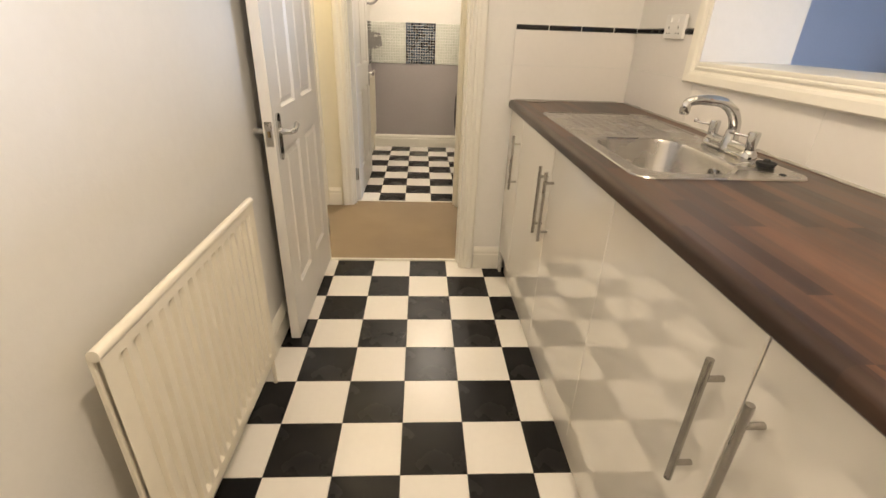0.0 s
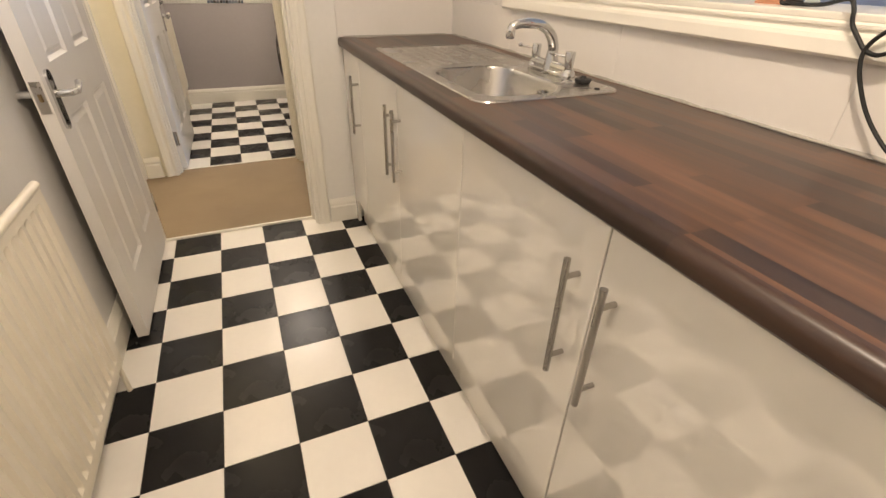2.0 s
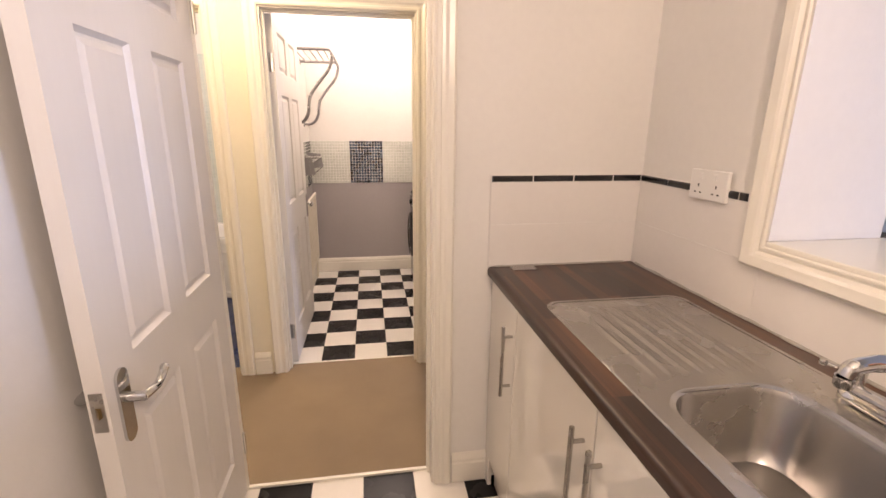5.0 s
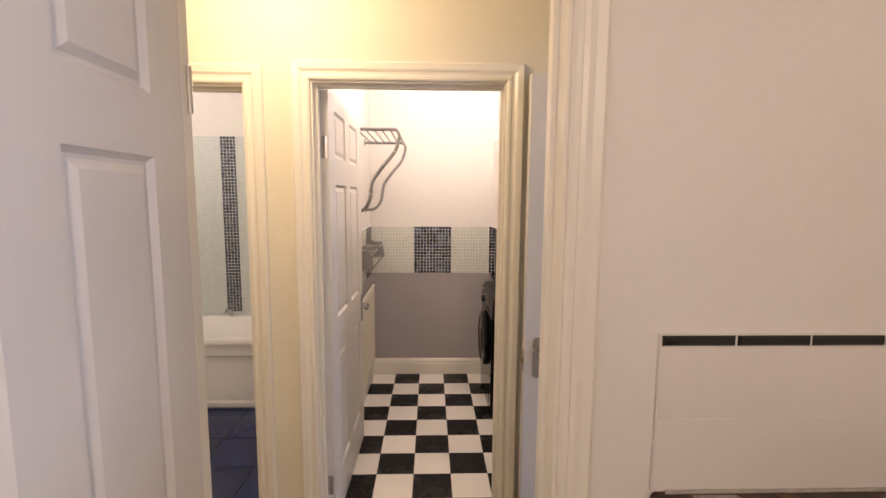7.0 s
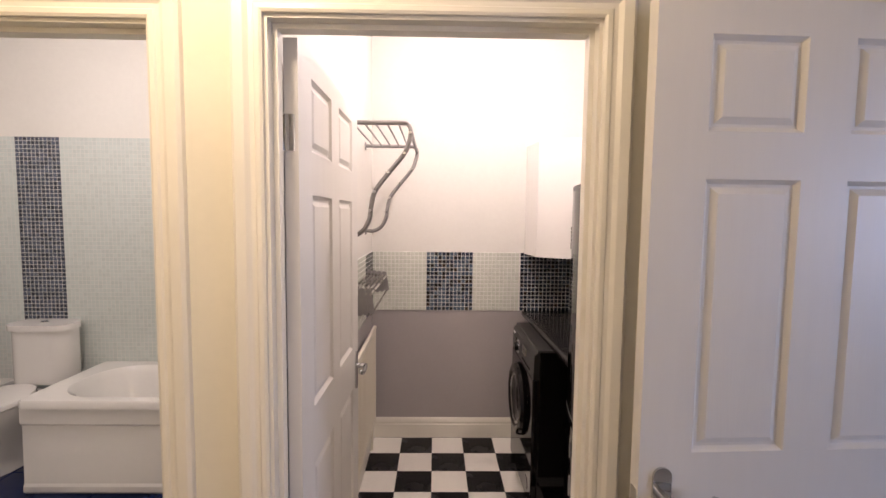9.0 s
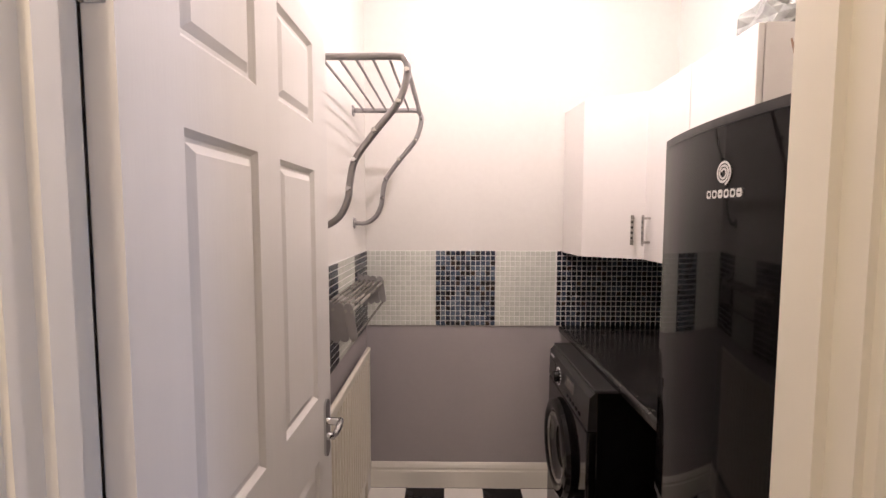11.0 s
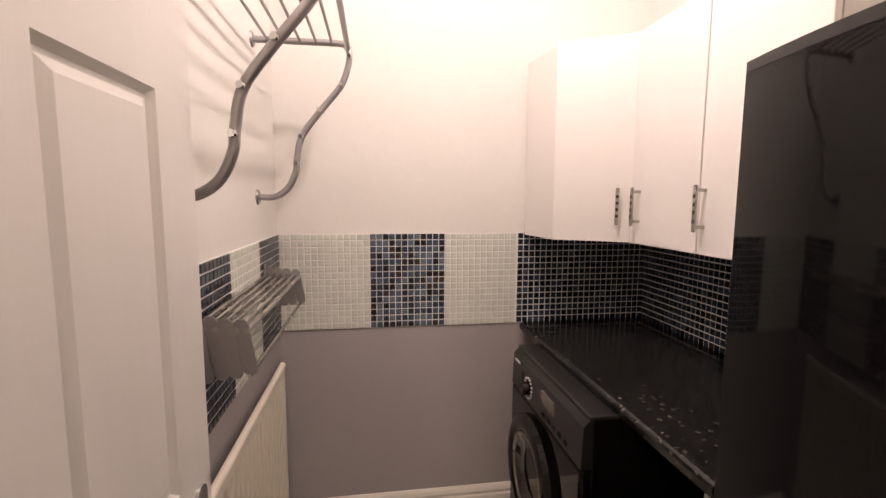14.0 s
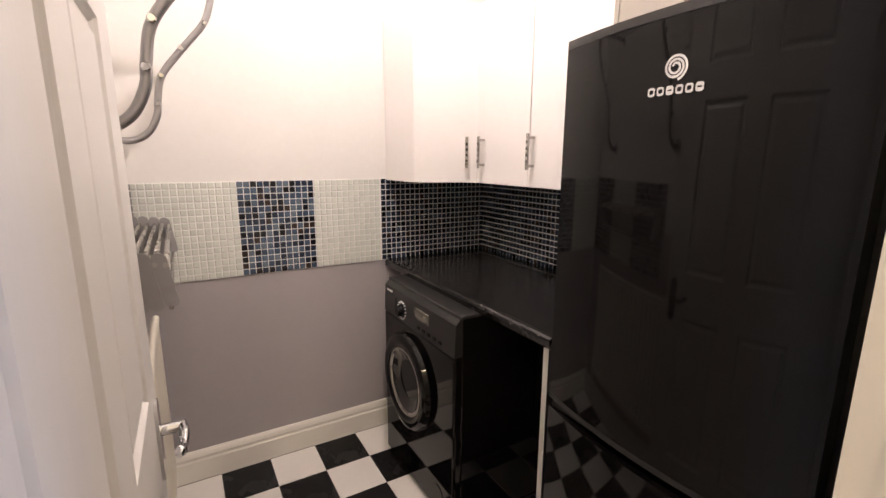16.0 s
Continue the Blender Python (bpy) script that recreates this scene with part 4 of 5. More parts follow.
part("porthole_rim", lathe([(0.135, 0.0), (0.200, 0.0), (0.203, 0.010), (0.196, 0.026), (0.175, 0.034), (0.150, 0.030), (0.138, 0.018)], (WX, cy, cz), "-x", 48), BLACK_GLOSS, wm, "gloss black door ring", True)
part("porthole_chrome", lathe([(0.128, 0.020), (0.134, 0.026), (0.142, 0.026), (0.144, 0.018)], (WX, cy, cz), "-x", 48), STEEL, wm, "grey inner ring", True)
part("porthole_glass", lathe([(0.0, -0.008), (0.07, -0.004), (0.11, 0.006), (0.134, 0.022)], (WX, cy, cz), "-x", 40), DARK_GLASS, wm, "dark bowl of glass", True)
kn = part("dial", lathe([(0.0, 0.026), (0.020, 0.026), (0.023, 0.020), (0.024, 0.004), (0.031, 0.0)], (WX + 0.004, 4.930, WH - 0.100), "-x", 28), BLACK_GLOSS, wm, "round program dial", True)
bm = bmesh.new()
for i in range(16):
    q = 2 * math.pi * i / 16
    box(WX - 0.0005, 4.930 + 0.036 * math.cos(q) - 0.005, WH - 0.100 + 0.036 * math.sin(q) - 0.0015, WX + 0.004, 4.930 + 0.036 * math.cos(q) + 0.005, WH - 0.100 + 0.036 * math.sin(q) + 0.0015, bm=bm)
part("dial_marks", bm, PRINT, wm, "pale printed marks")
part("display", boxes((WX - 0.001, 4.700, WH - 0.092, WX + 0.005, 4.800, WH - 0.052)), material("grey_display", (0.16, 0.15, 0.13), 0.2), wm, "small grey display")
for i in range(5):
    y = 4.60 + i * 0.042
    part("button", box(WX - 0.003, y, WH - 0.132, WX + 0.005, y + 0.020, WH - 0.120, 0.002, 1), BLACK_GLOSS, wm)
part("drawer", box(WX - 0.001, 4.985, WH - 0.125, WX + 0.006, 5.095, WH - 0.060, 0.003, 1), BLACK_SATIN, wm, "detergent drawer front")
part("badge", boxes((WX + 0.001, 5.030, WH - 0.050, WX + 0.0055, 5.080, WH - 0.043)), PRINT, wm)
part("filter_hatch", lathe([(0.0, 0.002), (0.035, 0.002), (0.037, 0.0)], (WX, 4.62, 0.10), "-x", 24), BLACK_GLOSS, wm)
for x in (WX + 0.06, 0.98):
    for y in (WY0 + 0.05, WY1 - 0.05):
        part("foot", rod((x, y, 0.0), (x, y, 0.02), 0.018, 12), RUBBER, wm)

# fridge freezer
FRX, FY0, FY1, FH, SPLIT = 0.478, 3.534, 4.110, 1.627, 0.750
fr = thing("fridge_freezer", (0.80, 3.82, 0), "gloss black tall fridge freezer with the fridge above", "fridge freezer")
part("cabinet", box(FRX + 0.080, FY0 + 0.004, 0.03, 1.115, FY1 - 0.004, FH - 0.012, 0.004), BLACK_SATIN, fr)


def bowed(z0, z1, bm=None):
    out = [(FRX + 0.076, FY0)]
    n = 14
    for i in range(n + 1):
        u = i / n * 2 - 1
        out.append((FRX + 0.034 * (u * u), FY0 + (FY1 - FY0) * i / n))
    out.append((FRX + 0.076, FY1))
    return extrude(out, z0, z1, "z", bm)


d1 = part("fridge_door", bowed(SPLIT + 0.010, FH - 0.018), BLACK_GLOSS, fr, "gloss black upper door", True)
d2 = part("freezer_door", bowed(0.06, SPLIT - 0.030), BLACK_GLOSS, fr, "gloss black lower door", True)
part("grip", box(FRX + 0.036, FY0 + 0.01, SPLIT - 0.030, FRX + 0.070, FY1 - 0.01, SPLIT - 0.012, 0.004), BLACK_SATIN, d2, "recessed grip along the door edge")
part("trim", bowed(SPLIT - 0.004, SPLIT + 0.009), BLACK_SATIN, d1)
part("top_cover", bowed(FH - 0.017, FH, box(FRX + 0.074, FY0 + 0.002, FH - 0.014, 1.112, FY1 - 0.002, FH - 0.001, 0.004)), BLACK_SATIN, fr, "satin black top")
part("plinth", boxes((FRX + 0.08, FY0 + 0.01, 0.0, FRX + 0.10, FY1 - 0.01, 0.058)), BLACK_SATIN, fr)
EY, EZ = 3.815, 1.523
turns = [(0.0035 + 0.0165 * k / 66, 0.35 + 5.3 * math.pi * k / 66) for k in range(67)]
bm = bmesh.new()
rows = [[bm.verts.new((FRX + x, EY + (r + e) * math.cos(q), EZ + (r + e) * math.sin(q))) for x, e in ((0.004, 0.0), (-0.0014, 0.0), (-0.0014, 0.0042), (0.004, 0.0042))] for r, q in turns]
for a, b in zip(rows, rows[1:]):
    for k in range(4):
        bm.faces.new((a[k], a[(k + 1) % 4], b[(k + 1) % 4], b[k]))
part("emblem", bm, SILVER, d1, "round silver spiral emblem")
bm = bmesh.new()
for i in range(6):
    y = 3.8655 - i * 0.0181
    w, z0, z1 = 0.0142, 1.4775, 1.4930
    outer_ = [(y - 0.003, z0), (y - w + 0.003, z0), (y - w, z0 + 0.003), (y - w, z1 - 0.003), (y - w + 0.003, z1), (y - 0.003, z1), (y, z1 - 0.003), (y, z0 + 0.003)]
    inner_ = [(y - w / 2 + (p - y + w / 2) * 0.56, (z0 + z1) / 2 + (q - (z0 + z1) / 2) * 0.50) for p, q in outer_]
    if i % 3 == 2:
        inner_ = [(p, (z0 + z1) / 2 + (q - (z0 + z1) / 2) * 0.35) for p, q in inner_]
    rings = [[bm.verts.new((FRX + x, p, q)) for p, q in ring] for x, ring in ((0.006, outer_), (-0.0012, outer_), (-0.0012, inner_), (0.006, inner_))]
    for a, b in zip(rings, rings[1:]):
        for k in range(8):
            bm.faces.new((a[k], a[(k + 1) % 8], b[(k + 1) % 8], b[k]))
part("lettering", bm, SILVER, d1, "silver row of raised badge shapes")

# wall cabinets
CZ0, CZ1 = 1.262, 1.965
CFX = 0.825


def spec_handle(door, p, n, z0, z1):
    """A flat bar with dark square inlays on two posts; n points out of the door."""
    p, n = Vector((p[0], p[1], 0)), Vector((n[0], n[1], 0)).normalized()
    s = Vector((-n.y, n.x, 0))
    m = Matrix(((s.x, n.x, 0, p.x), (s.y, n.y, 0, p.y), (0, 0, 1, 0), (0, 0, 0, 1)))
    h = part("handle", join(bmesh.new(), box(-0.006, 0.026, z0, 0.006, 0.033, z1, 0.0015), m), STEEL, door, "steel bar handle with dark inlays")
    for z in (z0 + 0.014, z1 - 0.014):
        part("post", join(bmesh.new(), rod((0, 0, z), (0, 0.028, z), 0.005, 10), m), STEEL, h)
    bm = bmesh.new()
    for i in range(4):
        z = z0 + 0.030 + i * (z1 - z0 - 0.060) / 3
        join(bm, box(-0.0045, 0.0325, z - 0.005, 0.0045, 0.0338, z + 0.005), m)
    part("inlay", bm, BLACK_SATIN, h, "dark square inlays")


cc = thing("corner_wall_cabinet", (0.9, 5.1, CZ0), "white corner wall cabinet with an angled door", "cabinet", "utility wall cabinets")
part("carcass", extrude([(0.566, UF - 0.010), (0.590, 5.062), (0.830, 4.918), (UR - 0.002, 4.918), (UR - 0.002, UF - 0.010)], CZ0, CZ1, "z"), CABINET_MATT, cc)
ax, ay, bx, by = 0.592, 5.054, 0.826, 4.912
nv = Vector((by - ay, -(bx - ax), 0)).normalized()
dr = part("door", extrude([(ax, ay), (bx, by), (bx + nv.x * 0.018, by + nv.y * 0.018), (ax + nv.x * 0.018, ay + nv.y * 0.018)], CZ0 + 0.002, CZ1 - 0.002, "z"), CABINET_MATT, cc)
spec_handle(dr, (0.778 + nv.x * 0.018, 4.9412 + nv.y * 0.018), nv, 1.325, 1.452)
for y1, y0, hy in ((4.908, 4.575, 4.852), (4.573, 4.238, 4.550)):
    c = thing("wall_cabinet", ((CFX + UR) / 2, (y0 + y1) / 2, CZ0), "white wall cabinet with a plain door", "cabinet", "utility wall cabinets")
    part("carcass", boxes((CFX + 0.002, y0 + 0.0005, CZ0, UR - 0.002, y1 - 0.0005, CZ1)), CABINET_MATT, c)
    dr = part("door", box(CFX - 0.018, y0 + 0.0015, CZ0 + 0.001, CFX, y1 - 0.0015, CZ1 - 0.001, 0.0015, 1), CABINET_MATT, c)
    spec_handle(dr, (CFX - 0.018, hy), (-1, 0), 1.325, 1.452)

# things on the tall units
bm = bmesh.new()
bmesh.ops.create_icosphere(bm, subdivisions=3, radius=1.0)
for v in bm.verts:
    k = 1 + 0.32 * noise.noise(v.co * 2.7) + 0.16 * noise.noise(v.co * 7.1)
    v.co = Vector((v.co.x * 0.085 * k, v.co.y * 0.10 * k, max(v.co.z * k, -0.5) * 0.072 + 0.036))
bm.transform(Matrix.Translation((0.925, 4.345, CZ1)))
solo("polythene_bag", bm, BAG, "crumpled clear polythene bag on the wall cabinet", "bag")
dif = thing("reed_diffuser", (0.745, 3.97, FH), "reed diffuser with brown sticks on the fridge", "diffuser")
part("bottle", lathe([(0.0, 0.0), (0.024, 0.0), (0.026, 0.004), (0.026, 0.045), (0.012, 0.055), (0.011, 0.068), (0.0, 0.068)], (0.745, 3.97, FH), "z", 20), DARK_GLASS, dif, "small dark glass bottle", True)
for i in range(6):
    q = i * 1.05
    part("reed", rod((0.745, 3.97, FH + 0.02), (0.745 + 0.040 * math.cos(q), 3.97 + 0.040 * math.sin(q), FH + 0.185 + 0.010 * (i % 3)), 0.0022, 6), REED, dif)

# wall rack: two curved brackets and bars
rack = thing("wall_rack", (UL, 4.6, 1.4), "satin grey metal towel rack with curved brackets", "rack")
curve = [(0.006, 1.414), (0.055, 1.415), (0.098, 1.443), (0.124, 1.495), (0.130, 1.540), (0.147, 1.612), (0.205, 1.692), (0.275, 1.778), (0.300, 1.840), (0.306, 1.880), (0.298, 1.904), (0.275, 1.914), (0.15, 1.914), (0.006, 1.914)]
RY0, RY1 = 4.348, 5.030
for y in (RY0, RY1):
    br = part("bracket", tube([(UL + d, y, z) for d, z in curve], 0.0105, 12, None, 6), PEWTER, rack, "curved grey tube bracket", True)
    for z in (1.414, 1.914):
        part("wall_plate", lathe([(0.0, 0.006), (0.022, 0.006), (0.026, 0.0)], (UL, y, z), "x", 20), PEWTER, br, "", True)
for k in range(5):
    dx = 0.050 + k * 0.050
    part("bar", rod((UL + dx, RY0, 1.914), (UL + dx, RY1, 1.914), 0.0045, 10), PEWTER, rack, "thin grey bar", True)
part("front_rail", rod((UL + 0.301, RY0, 1.898), (UL + 0.301, RY1, 1.898), 0.0085, 12), PEWTER, rack, "", True)
for dx, z in ((0.305, 1.872), (0.279, 1.782), (0.207, 1.698), (0.146, 1.612), (0.129, 1.527)):
    for y in (RY0, RY1):
        part("knob", lathe([(0.0, 0.020), (0.006, 0.020), (0.0085, 0.016), (0.0085, 0.010), (0.005, 0.0)], (UL + dx, y - 0.003, z), "-y", 14), CHROME, rack, "small bright knob", True)

# folding airer
air = thing("folding_airer", (UL, 4.75, 1.05), "folded steel concertina clothes airer on the wall", "clothes airer")
AY0, AY1 = 4.40, 5.06
for y in (AY0, AY1):
    for i in range(4):
        x = UL + 0.018 + i * 0.029
        part("link", extrude([(u + (1.178 - w) * 0.16, w) for u, w in rounded(x - 0.0145, 1.034 + 0.004 * i, x + 0.0145, 1.178 - 0.004 * i, 0.0135, 4)], y - 0.003 + 0.004 * (i % 2), y + 0.001 + 0.004 * (i % 2), "y"), PEWTER, air, "flat grey link")
for i in range(6):
    x = UL + 0.018 + i * 0.0205
    part("bar", rod((x, AY0, 1.150 - 0.002 * i), (x, AY1, 1.150 - 0.002 * i), 0.0058, 10), STEEL, air, "", True)
part("front_bar", rod((UL + 0.122, AY0, 1.045), (UL + 0.122, AY1, 1.045), 0.0048, 8), STEEL, air, "", True)
for y in (AY0, AY1):
    part("wall_mount", boxes((UL, y - 0.011, 1.015, UL + 0.010, y + 0.011, 1.185)), PEWTER, air)

# ---- bathroom ----
bath = thing("bathtub", (-1.75, 4.95, 0), "white acrylic bath with a moulded front panel", "bathtub")
BXA, BXB, BYA, BYB, BZ = -2.215, -0.60, 4.640, 5.300, 0.522
o = rounded(BXA, BYA, BXB, BYB, 0.04, 8)
i1 = rounded(BXA + 0.10, BYA + 0.055, BXB - 0.10, BYB - 0.07, 0.25, 8)
i2 = rounded(BXA + 0.13, BYA + 0.085, BXB - 0.13, BYB - 0.10, 0.23, 8)
i3 = rounded(BXA + 0.26, BYA + 0.15, BXB - 0.22, BYB - 0.16, 0.16, 8)
part("tub", rings_mesh([lift(o, BZ - 0.045), lift(o, BZ - 0.010), lift(rounded(BXA + 0.008, BYA + 0.008, BXB - 0.008, BYB - 0.008, 0.035, 8), BZ), lift(i1, BZ), lift(i2, BZ - 0.03), lift(i3, 0.16)]), CERAMIC, bath, "", True)
pn = [(BYA + 0.03, 0.0), (BYA + 0.012, 0.02), (BYA + 0.012, 0.05), (BYA + 0.020, 0.065), (BYA + 0.026, 0.38), (BYA + 0.012, 0.395), (BYA + 0.012, BZ - 0.046), (BYA + 0.05, BZ - 0.046), (BYA + 0.05, 0.0)]
part("front_panel", extrude(pn, BXA + 0.012, BXB, "x"), CERAMIC, bath, "moulded white panel")
part("end_panel", boxes((BXA + 0.012, BYA + 0.05, 0.0, BXA + 0.030, BYB, BZ - 0.046)), CERAMIC, bath)
part("bath_tap", tube([(-1.60, 5.25, BZ), (-1.60, 5.25, BZ + 0.05), (-1.60, 5.20, BZ + 0.07), (-1.60, 5.16, BZ + 0.05)], 0.013, 12, None, 4), CHROME, bath, "chrome bath tap", True)
wc = thing("toilet", (-2.58, 5.0, 0), "white ceramic close coupled toilet with the lid down", "toilet")
part("cistern", extrude(rounded(-2.690, 5.105, -2.330, 5.300, 0.085, 7), 0.430, 0.770, "z"), CERAMIC, wc, "", True)
part("cistern_lid", extrude(rounded(-2.706, 5.088, -2.314, 5.303, 0.095, 7), 0.770, 0.805, "z"), CERAMIC, wc, "", True)
part("flush_button", lathe([(0.0, 0.006), (0.020, 0.006), (0.022, 0.0)], (-2.515, 5.20, 0.805), "z", 18), CHROME, wc, "", True)


def oval(w, y0, y1, n=28):
    return [(-2.575 + w * math.cos(2 * math.pi * k / n), (y0 + y1) / 2 + (y1 - y0) / 2 * math.sin(2 * math.pi * k / n)) for k in range(n)]


part("bowl", rings_mesh([lift(oval(0.115, 4.74, 5.22), 0.0), lift(oval(0.105, 4.76, 5.22), 0.06), lift(oval(0.12, 4.70, 5.2), 0.20), lift(oval(0.175, 4.60, 5.17), 0.34), lift(oval(0.185, 4.58, 5.16), 0.40), lift(oval(0.16, 4.6, 5.14), 0.402)]), CERAMIC, wc, "", True)
part("seat_lid", rings_mesh([lift(oval(0.185, 4.57, 5.11), 0.403), lift(oval(0.192, 4.565, 5.115), 0.415), lift(oval(0.185, 4.575, 5.11), 0.436), lift(oval(0.12, 4.65, 5.04), 0.440)]), CERAMIC, wc, "white lid", True)
bm = extrude(rounded(-2.42, 3.86, -1.48, 4.560, 0.06, 6), 0.004, 0.018, "z")
solo("bath_mat", bm, MAT_CLOTH, "white cotton bath mat on the blue floor", "bath mat")
bm = bmesh.new()
bmesh.ops.create_icosphere(bm, subdivisions=3, radius=1.0)
for v in bm.verts:
    k = 1 + 0.5 * noise.noise(v.co * 3)
    v.co = Vector((v.co.x * 0.07 * k, v.co.y * 0.06 * k, max(v.co.z * k, -0.6) * 0.045 + 0.027))
bm.transform(Matrix.Translation((-2.92, 5.16, 0.40)))
shelf = thing("bathroom_shelf", (-2.97, 5.2, 0), "low white boxed shelf beside the toilet", "shelf")
part("body", box(BX0 + 0.001, 4.95, 0, -2.80, BY1 - 0.012, 0.40, 0.004), CERAMIC, shelf)
solo("red_flannel", bm, RED_CLOTH, "crumpled dark red cloth on the bathroom shelf", "cloth")

datum["now"] = HERE
# living room
rad2 = radiator("blue_room_radiator", 0.0, 0.0, 0.7, 0.15, 0.75, "white panel radiator on the blue wall")
rad2.matrix_world = pose(8.59, 6.55, 0.15, 0, 0, 180) @ Matrix.Translation((0.04, 0, 0))

# ---- pieces ----
TILE_MESH = {}


def tile_mesh(w, d, h, mat, edge):
    key = (round(w, 4), round(d, 4), h, mat.name)
    if key not in TILE_MESH:
        bm = bmesh.new()
        lo_ = [bm.verts.new((sx * w / 2, sy * d / 2, 0)) for sx, sy in ((-1, -1), (1, -1), (1, 1), (-1, 1))]
        m1 = [bm.verts.new((sx * w / 2, sy * d / 2, h * 0.5)) for sx, sy in ((-1, -1), (1, -1), (1, 1), (-1, 1))]
        hi = [bm.verts.new((sx * (w / 2 - edge), sy * (d / 2 - edge), h)) for sx, sy in ((-1, -1), (1, -1), (1, 1), (-1, 1))]
        for a, b in ((lo_, m1), (m1, hi)):
            for k in range(4):
                bm.faces.new((a[k], a[(k + 1) % 4], b[(k + 1) % 4], b[k]))
        bm.faces.new(hi)
        TILE_MESH[key] = mesh_of("tile", bm, mat)
    return TILE_MESH[key]


def lay(parent, x, y, z, w, d, h, mat, edge=0.0006, turn=None):
    ob = new("tile", tile_mesh(w, d, h, mat, edge))
    ob.parent = parent
    ob.matrix_local = Matrix.Translation(Vector((x, y, z)) - origin(parent)) @ (turn or Matrix())
    return ob


def chequer(parent, ox, oy, x0, x1, y0, y1):
    for i in range(math.floor((x0 - ox) / T), math.ceil((x1 - ox) / T)):
        for j in range(math.floor((y0 - oy) / T), math.ceil((y1 - oy) / T)):
            a, b = max(ox + i * T, x0), min(ox + i * T + T, x1)
            c, e = max(oy + j * T, y0), min(oy + j * T + T, y1)
            if b - a < 0.004 or e - c < 0.004:
                continue
            lay(parent, (a + b) / 2, (c + e) / 2, -0.003, b - a - 0.0014, e - c - 0.0014, 0.003, VINYL_WHITE if (i + j) % 2 == 0 else VINYL_BLACK)


chequer(floor, 0.0, 1.5, KL, 0.530, KN, KF + 0.072)
chequer(floor_utility, -0.041, 5.094, UL, UR, UN - 0.006, UF)

blue = bpy.data.objects["floor_bathroom"]
for i in range(8):
    for j in range(7):
        lay(blue, -3.07 + 0.155 + i * 0.305, HF + 0.13 + j * 0.305, -0.003, 0.300, 0.300, 0.006, FLOOR_BLUE, 0.0015)

# wall tiles over the kitchen worktop
FACE_Y = pose(0, 0, 0, 90, 0, 0)       # tile face towards -y
FACE_X = pose(0, 0, 0, 0, -90, 0)      # tile face towards -x
end_tiles = struct("tiling_kitchen_end", boxes((0.474, KF - 0.0088, WT, KR, KF + 0.001, 1.243)), GROUT, "white glazed wall tiles with a black border row", "tiling")
right_tiles = struct("tiling_kitchen_right", boxes((KR - 0.0088, KN, WT, KR + 0.001, KF - 0.009, HZ0 - 0.02), (KR - 0.0088, HY1 + 0.05, HZ0 - 0.02, KR + 0.001, KF - 0.009, 1.243)), GROUT, "white glazed wall tiles with a black border row", "tiling")
ROWS_Z = ((0.918, 1.071), (1.073, 1.219))
for z0, z1 in ROWS_Z:
    x = 0.476
    while x < KR - 0.02:
        x2 = min(x + 0.60, KR - 0.010)
        lay(end_tiles, (x + x2) / 2, KF - 0.005, (z0 + z1) / 2, x2 - x - 0.0006, z1 - z0 - 0.0015, 0.005, TILE_WHITE, 0.0006, FACE_Y)
        x += 0.60
    y, y2 = KF - 0.012, 1.655
    while y > (KN if z1 < 1.1 else HY1 + 0.09):
        y2 = max(y2, KN if z1 < 1.1 else HY1 + 0.065)
        lay(right_tiles, KR - 0.005, (y + y2) / 2, (z0 + z1) / 2, z1 - z0 - 0.0015, y - y2 - 0.0030, 0.005, TILE_WHITE, 0.0005, FACE_X)
        y, y2 = y2, y2 - 0.60
x = 0.476
while x < KR - 0.02:
    x2 = min(x + 0.150, KR - 0.010)
    lay(end_tiles, (x + x2) / 2, KF - 0.005, 1.231, x2 - x - 0.004, 0.021, 0.009, TILE_BLACK, 0.004, FACE_Y)
    x += 0.150
y = KF - 0.012
while y > HY1 + 0.09:
    y2 = max(y - 0.150, HY1 + 0.085)
    lay(right_tiles, KR - 0.005, (y + y2) / 2, 1.231, 0.021, y - y2 - 0.004, 0.009, TILE_BLACK, 0.004, FACE_X)
    y -= 0.150

# mosaic round the utility room
datum["now"] = BEYOND
P = 0.02585
ROWS = 15
PZ = (MZ1 - MZ0) / ROWS


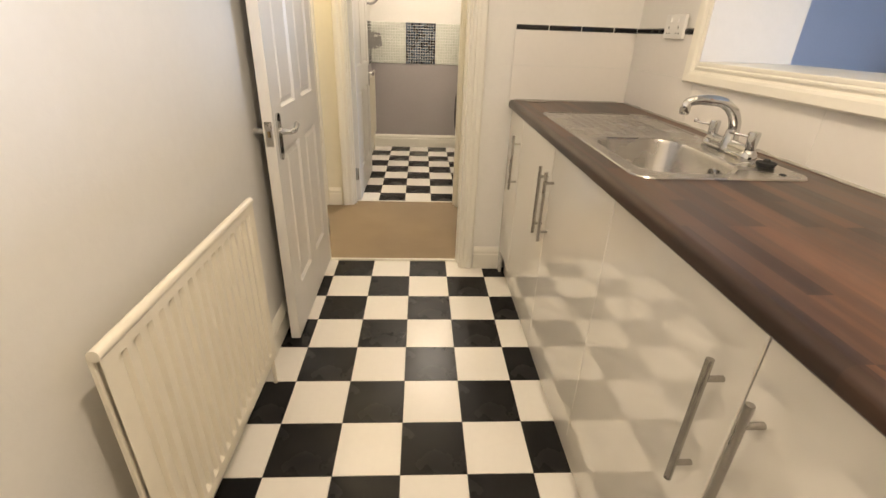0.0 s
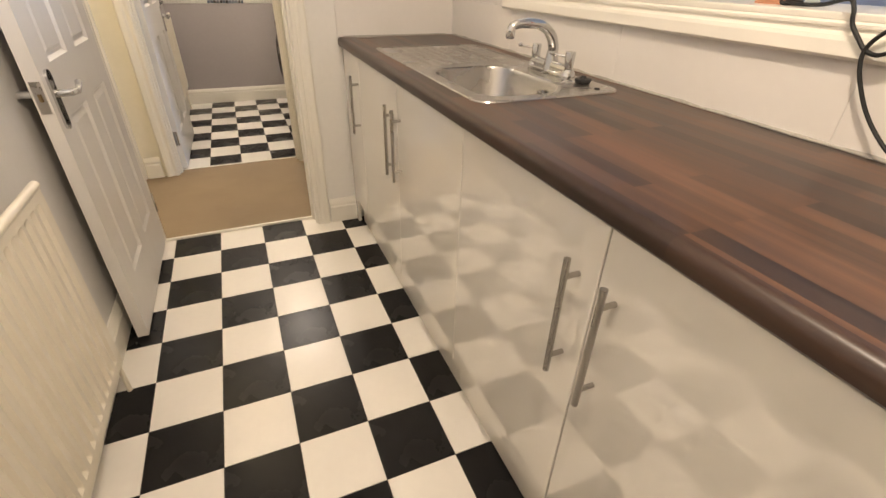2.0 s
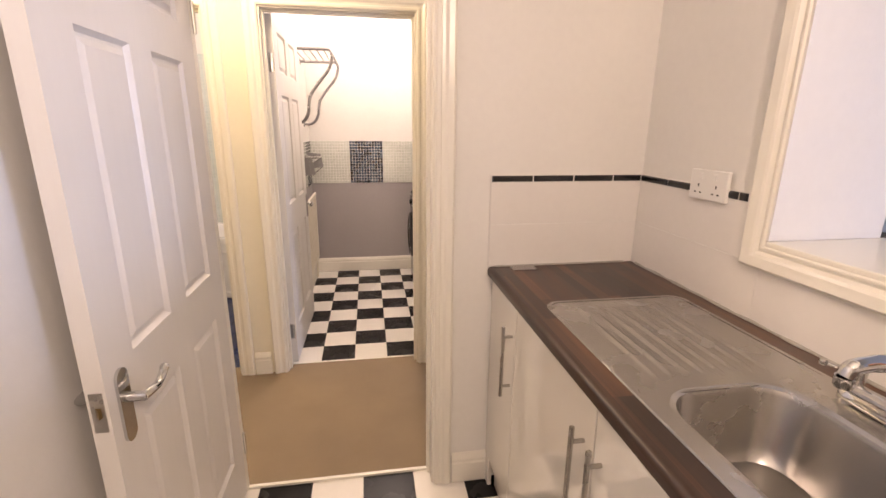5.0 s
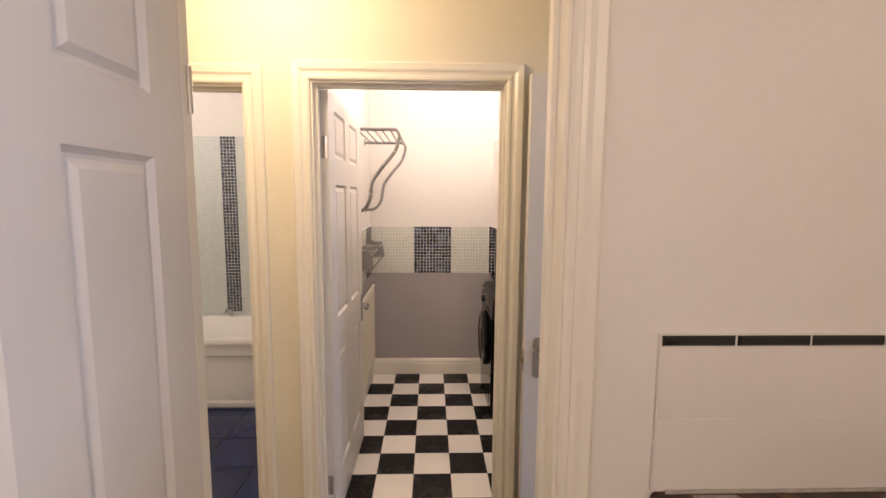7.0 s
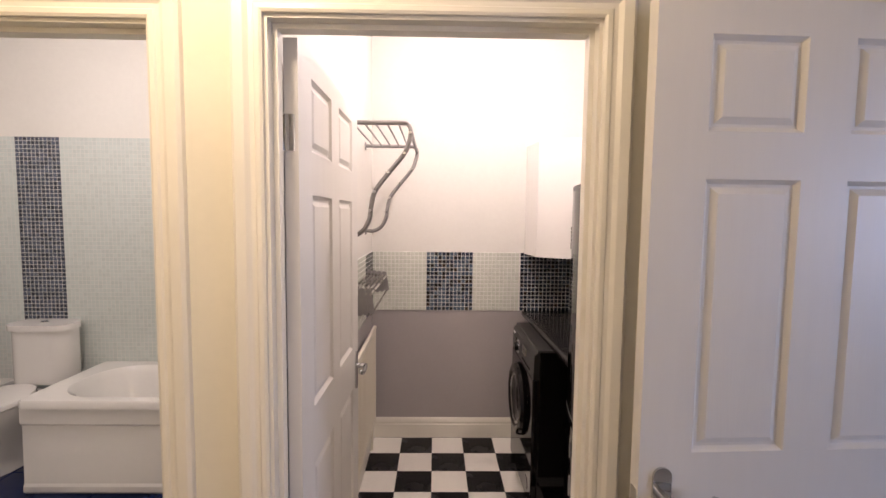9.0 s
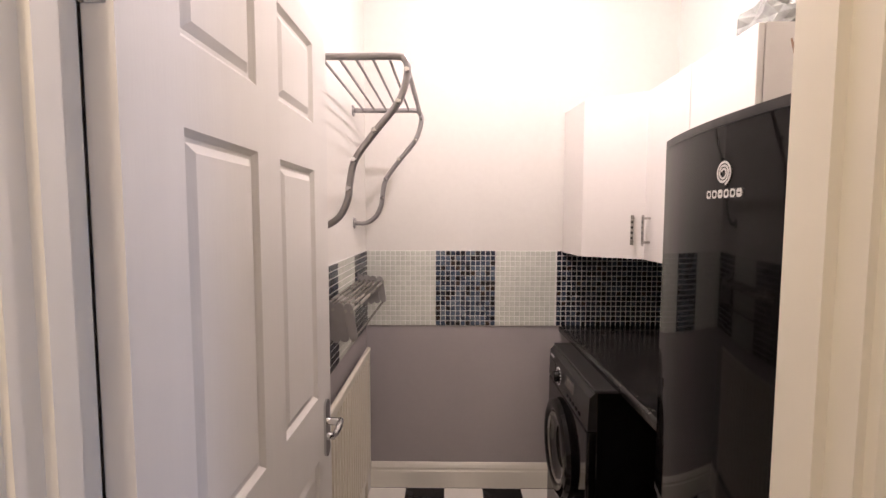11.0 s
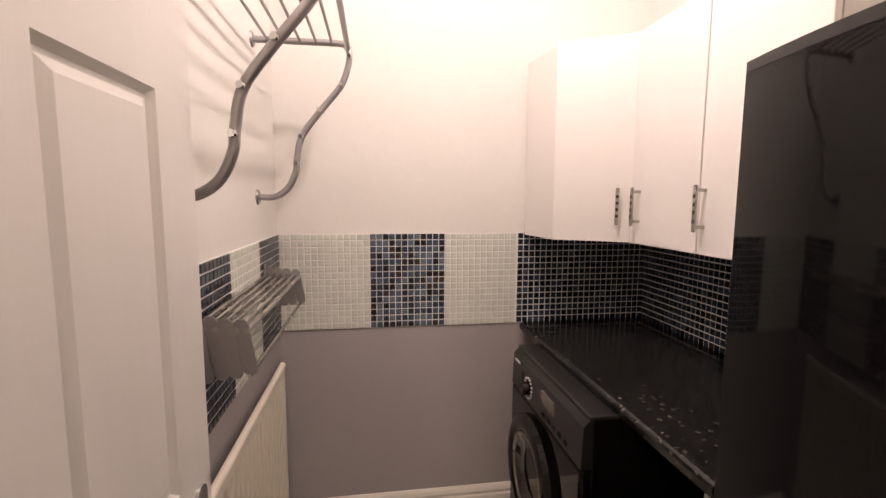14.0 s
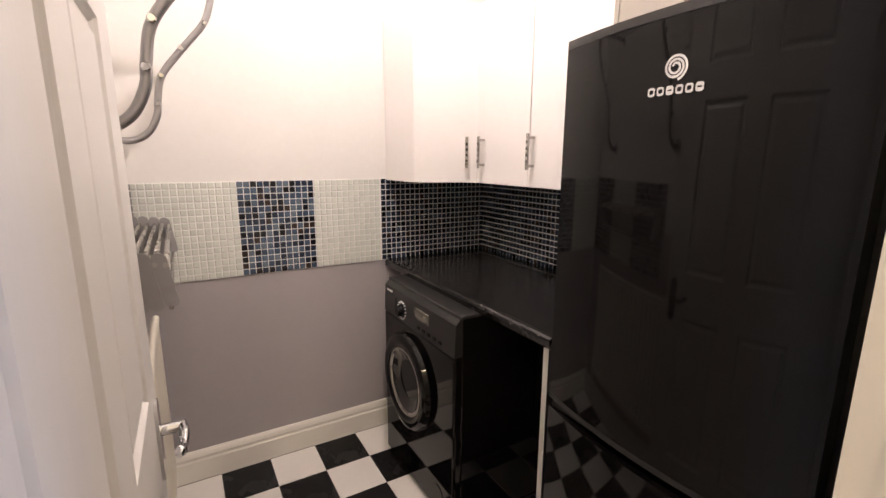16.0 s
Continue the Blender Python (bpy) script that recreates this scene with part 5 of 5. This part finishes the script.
def mosaic(wall, runs):
    """runs: (start, count, dark, alone) of tile columns on a wall; the tiles of a run that is alone are parts, the rest are joined."""
    if wall == "end":
        base = struct("mosaic_end", boxes((UL, UF - 0.004, MZ0, UR, UF + 0.001, MZ1)), MOSAIC_GROUT, "band of small pale and dark glass mosaic tiles", "mosaic")
    elif wall == "left":
        base = struct("mosaic_left", boxes((UL - 0.001, 4.38, MZ0, UL + 0.004, UF - 0.005, MZ1)), MOSAIC_GROUT, "band of small pale and dark glass mosaic tiles", "mosaic")
    else:
        base = struct("mosaic_right", boxes((UR - 0.004, 4.10, MZ0, UR + 0.001, UF - 0.005, MZ1)), MOSAIC_GROUT, "band of small dark glass mosaic tiles", "mosaic")
    rest = {True: ([], []), False: ([], [])}
    for start, count, dark, alone in runs:
        for c in range(count):
            for r in range(ROWS):
                u, z = start + (c + 0.5) * P, MZ0 + (r + 0.5) * PZ
                if wall == "end":
                    at, turn = (u, UF - 0.004, z), FACE_Y
                elif wall == "left":
                    at, turn = (UL + 0.004, u, z), pose(0, 0, 0, 0, 90, 0)
                else:
                    at, turn = (UR - 0.004, u, z), FACE_X
                if alone:
                    lay(base, *at, P - 0.0034, PZ - 0.0034, 0.003, MOSAIC_DARK if dark else MOSAIC_PALE, 0.0018, turn)
                else:
                    vs, fs = rest[dark]
                    m = Matrix.Translation(at) @ turn
                    k = len(vs)
                    w = P / 2 - 0.0017
                    for s, h in ((w, 0.0), (w - 0.0018, 0.003)):
                        vs += [tuple(m @ Vector((sx * s, sy * s, h))) for sx, sy in ((-1, -1), (1, -1), (1, 1), (-1, 1))]
                    fs += [(k + i, k + (i + 1) % 4, k + 4 + (i + 1) % 4, k + 4 + i) for i in range(4)] + [(k + 4, k + 5, k + 6, k + 7)]
    for dark, (vs, fs) in rest.items():
        if fs:
            me = bpy.data.meshes.new("mosaic_tiles")
            me.from_pydata(vs, [], fs)
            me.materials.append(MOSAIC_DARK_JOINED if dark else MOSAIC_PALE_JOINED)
            ob = new("mosaic_tiles", me)
            ob.parent = base
            ob["kind"] = "stuff"


def island_material(name, colour, spread, rough):
    m = bpy.data.materials.new(name)
    m.use_nodes = True
    n, l = m.node_tree.nodes, m.node_tree.links
    b = n["Principled BSDF"]
    g = n.new("ShaderNodeNewGeometry")
    r = n.new("ShaderNodeMapRange")
    r.inputs["To Min"].default_value, r.inputs["To Max"].default_value = 1 - spread, 1 + spread
    l.new(g.outputs["Random Per Island"], r.inputs["Value"])
    h = n.new("ShaderNodeHueSaturation")
    h.inputs["Color"].default_value = (*colour, 1)
    l.new(r.outputs["Result"], h.inputs["Value"])
    l.new(h.outputs["Color"], b.inputs["Base Color"])
    b.inputs["Roughness"].default_value = rough
    return m


MOSAIC_PALE_JOINED = island_material("pale_green_glass_tiles", (0.67, 0.69, 0.62), 0.05, 0.10)
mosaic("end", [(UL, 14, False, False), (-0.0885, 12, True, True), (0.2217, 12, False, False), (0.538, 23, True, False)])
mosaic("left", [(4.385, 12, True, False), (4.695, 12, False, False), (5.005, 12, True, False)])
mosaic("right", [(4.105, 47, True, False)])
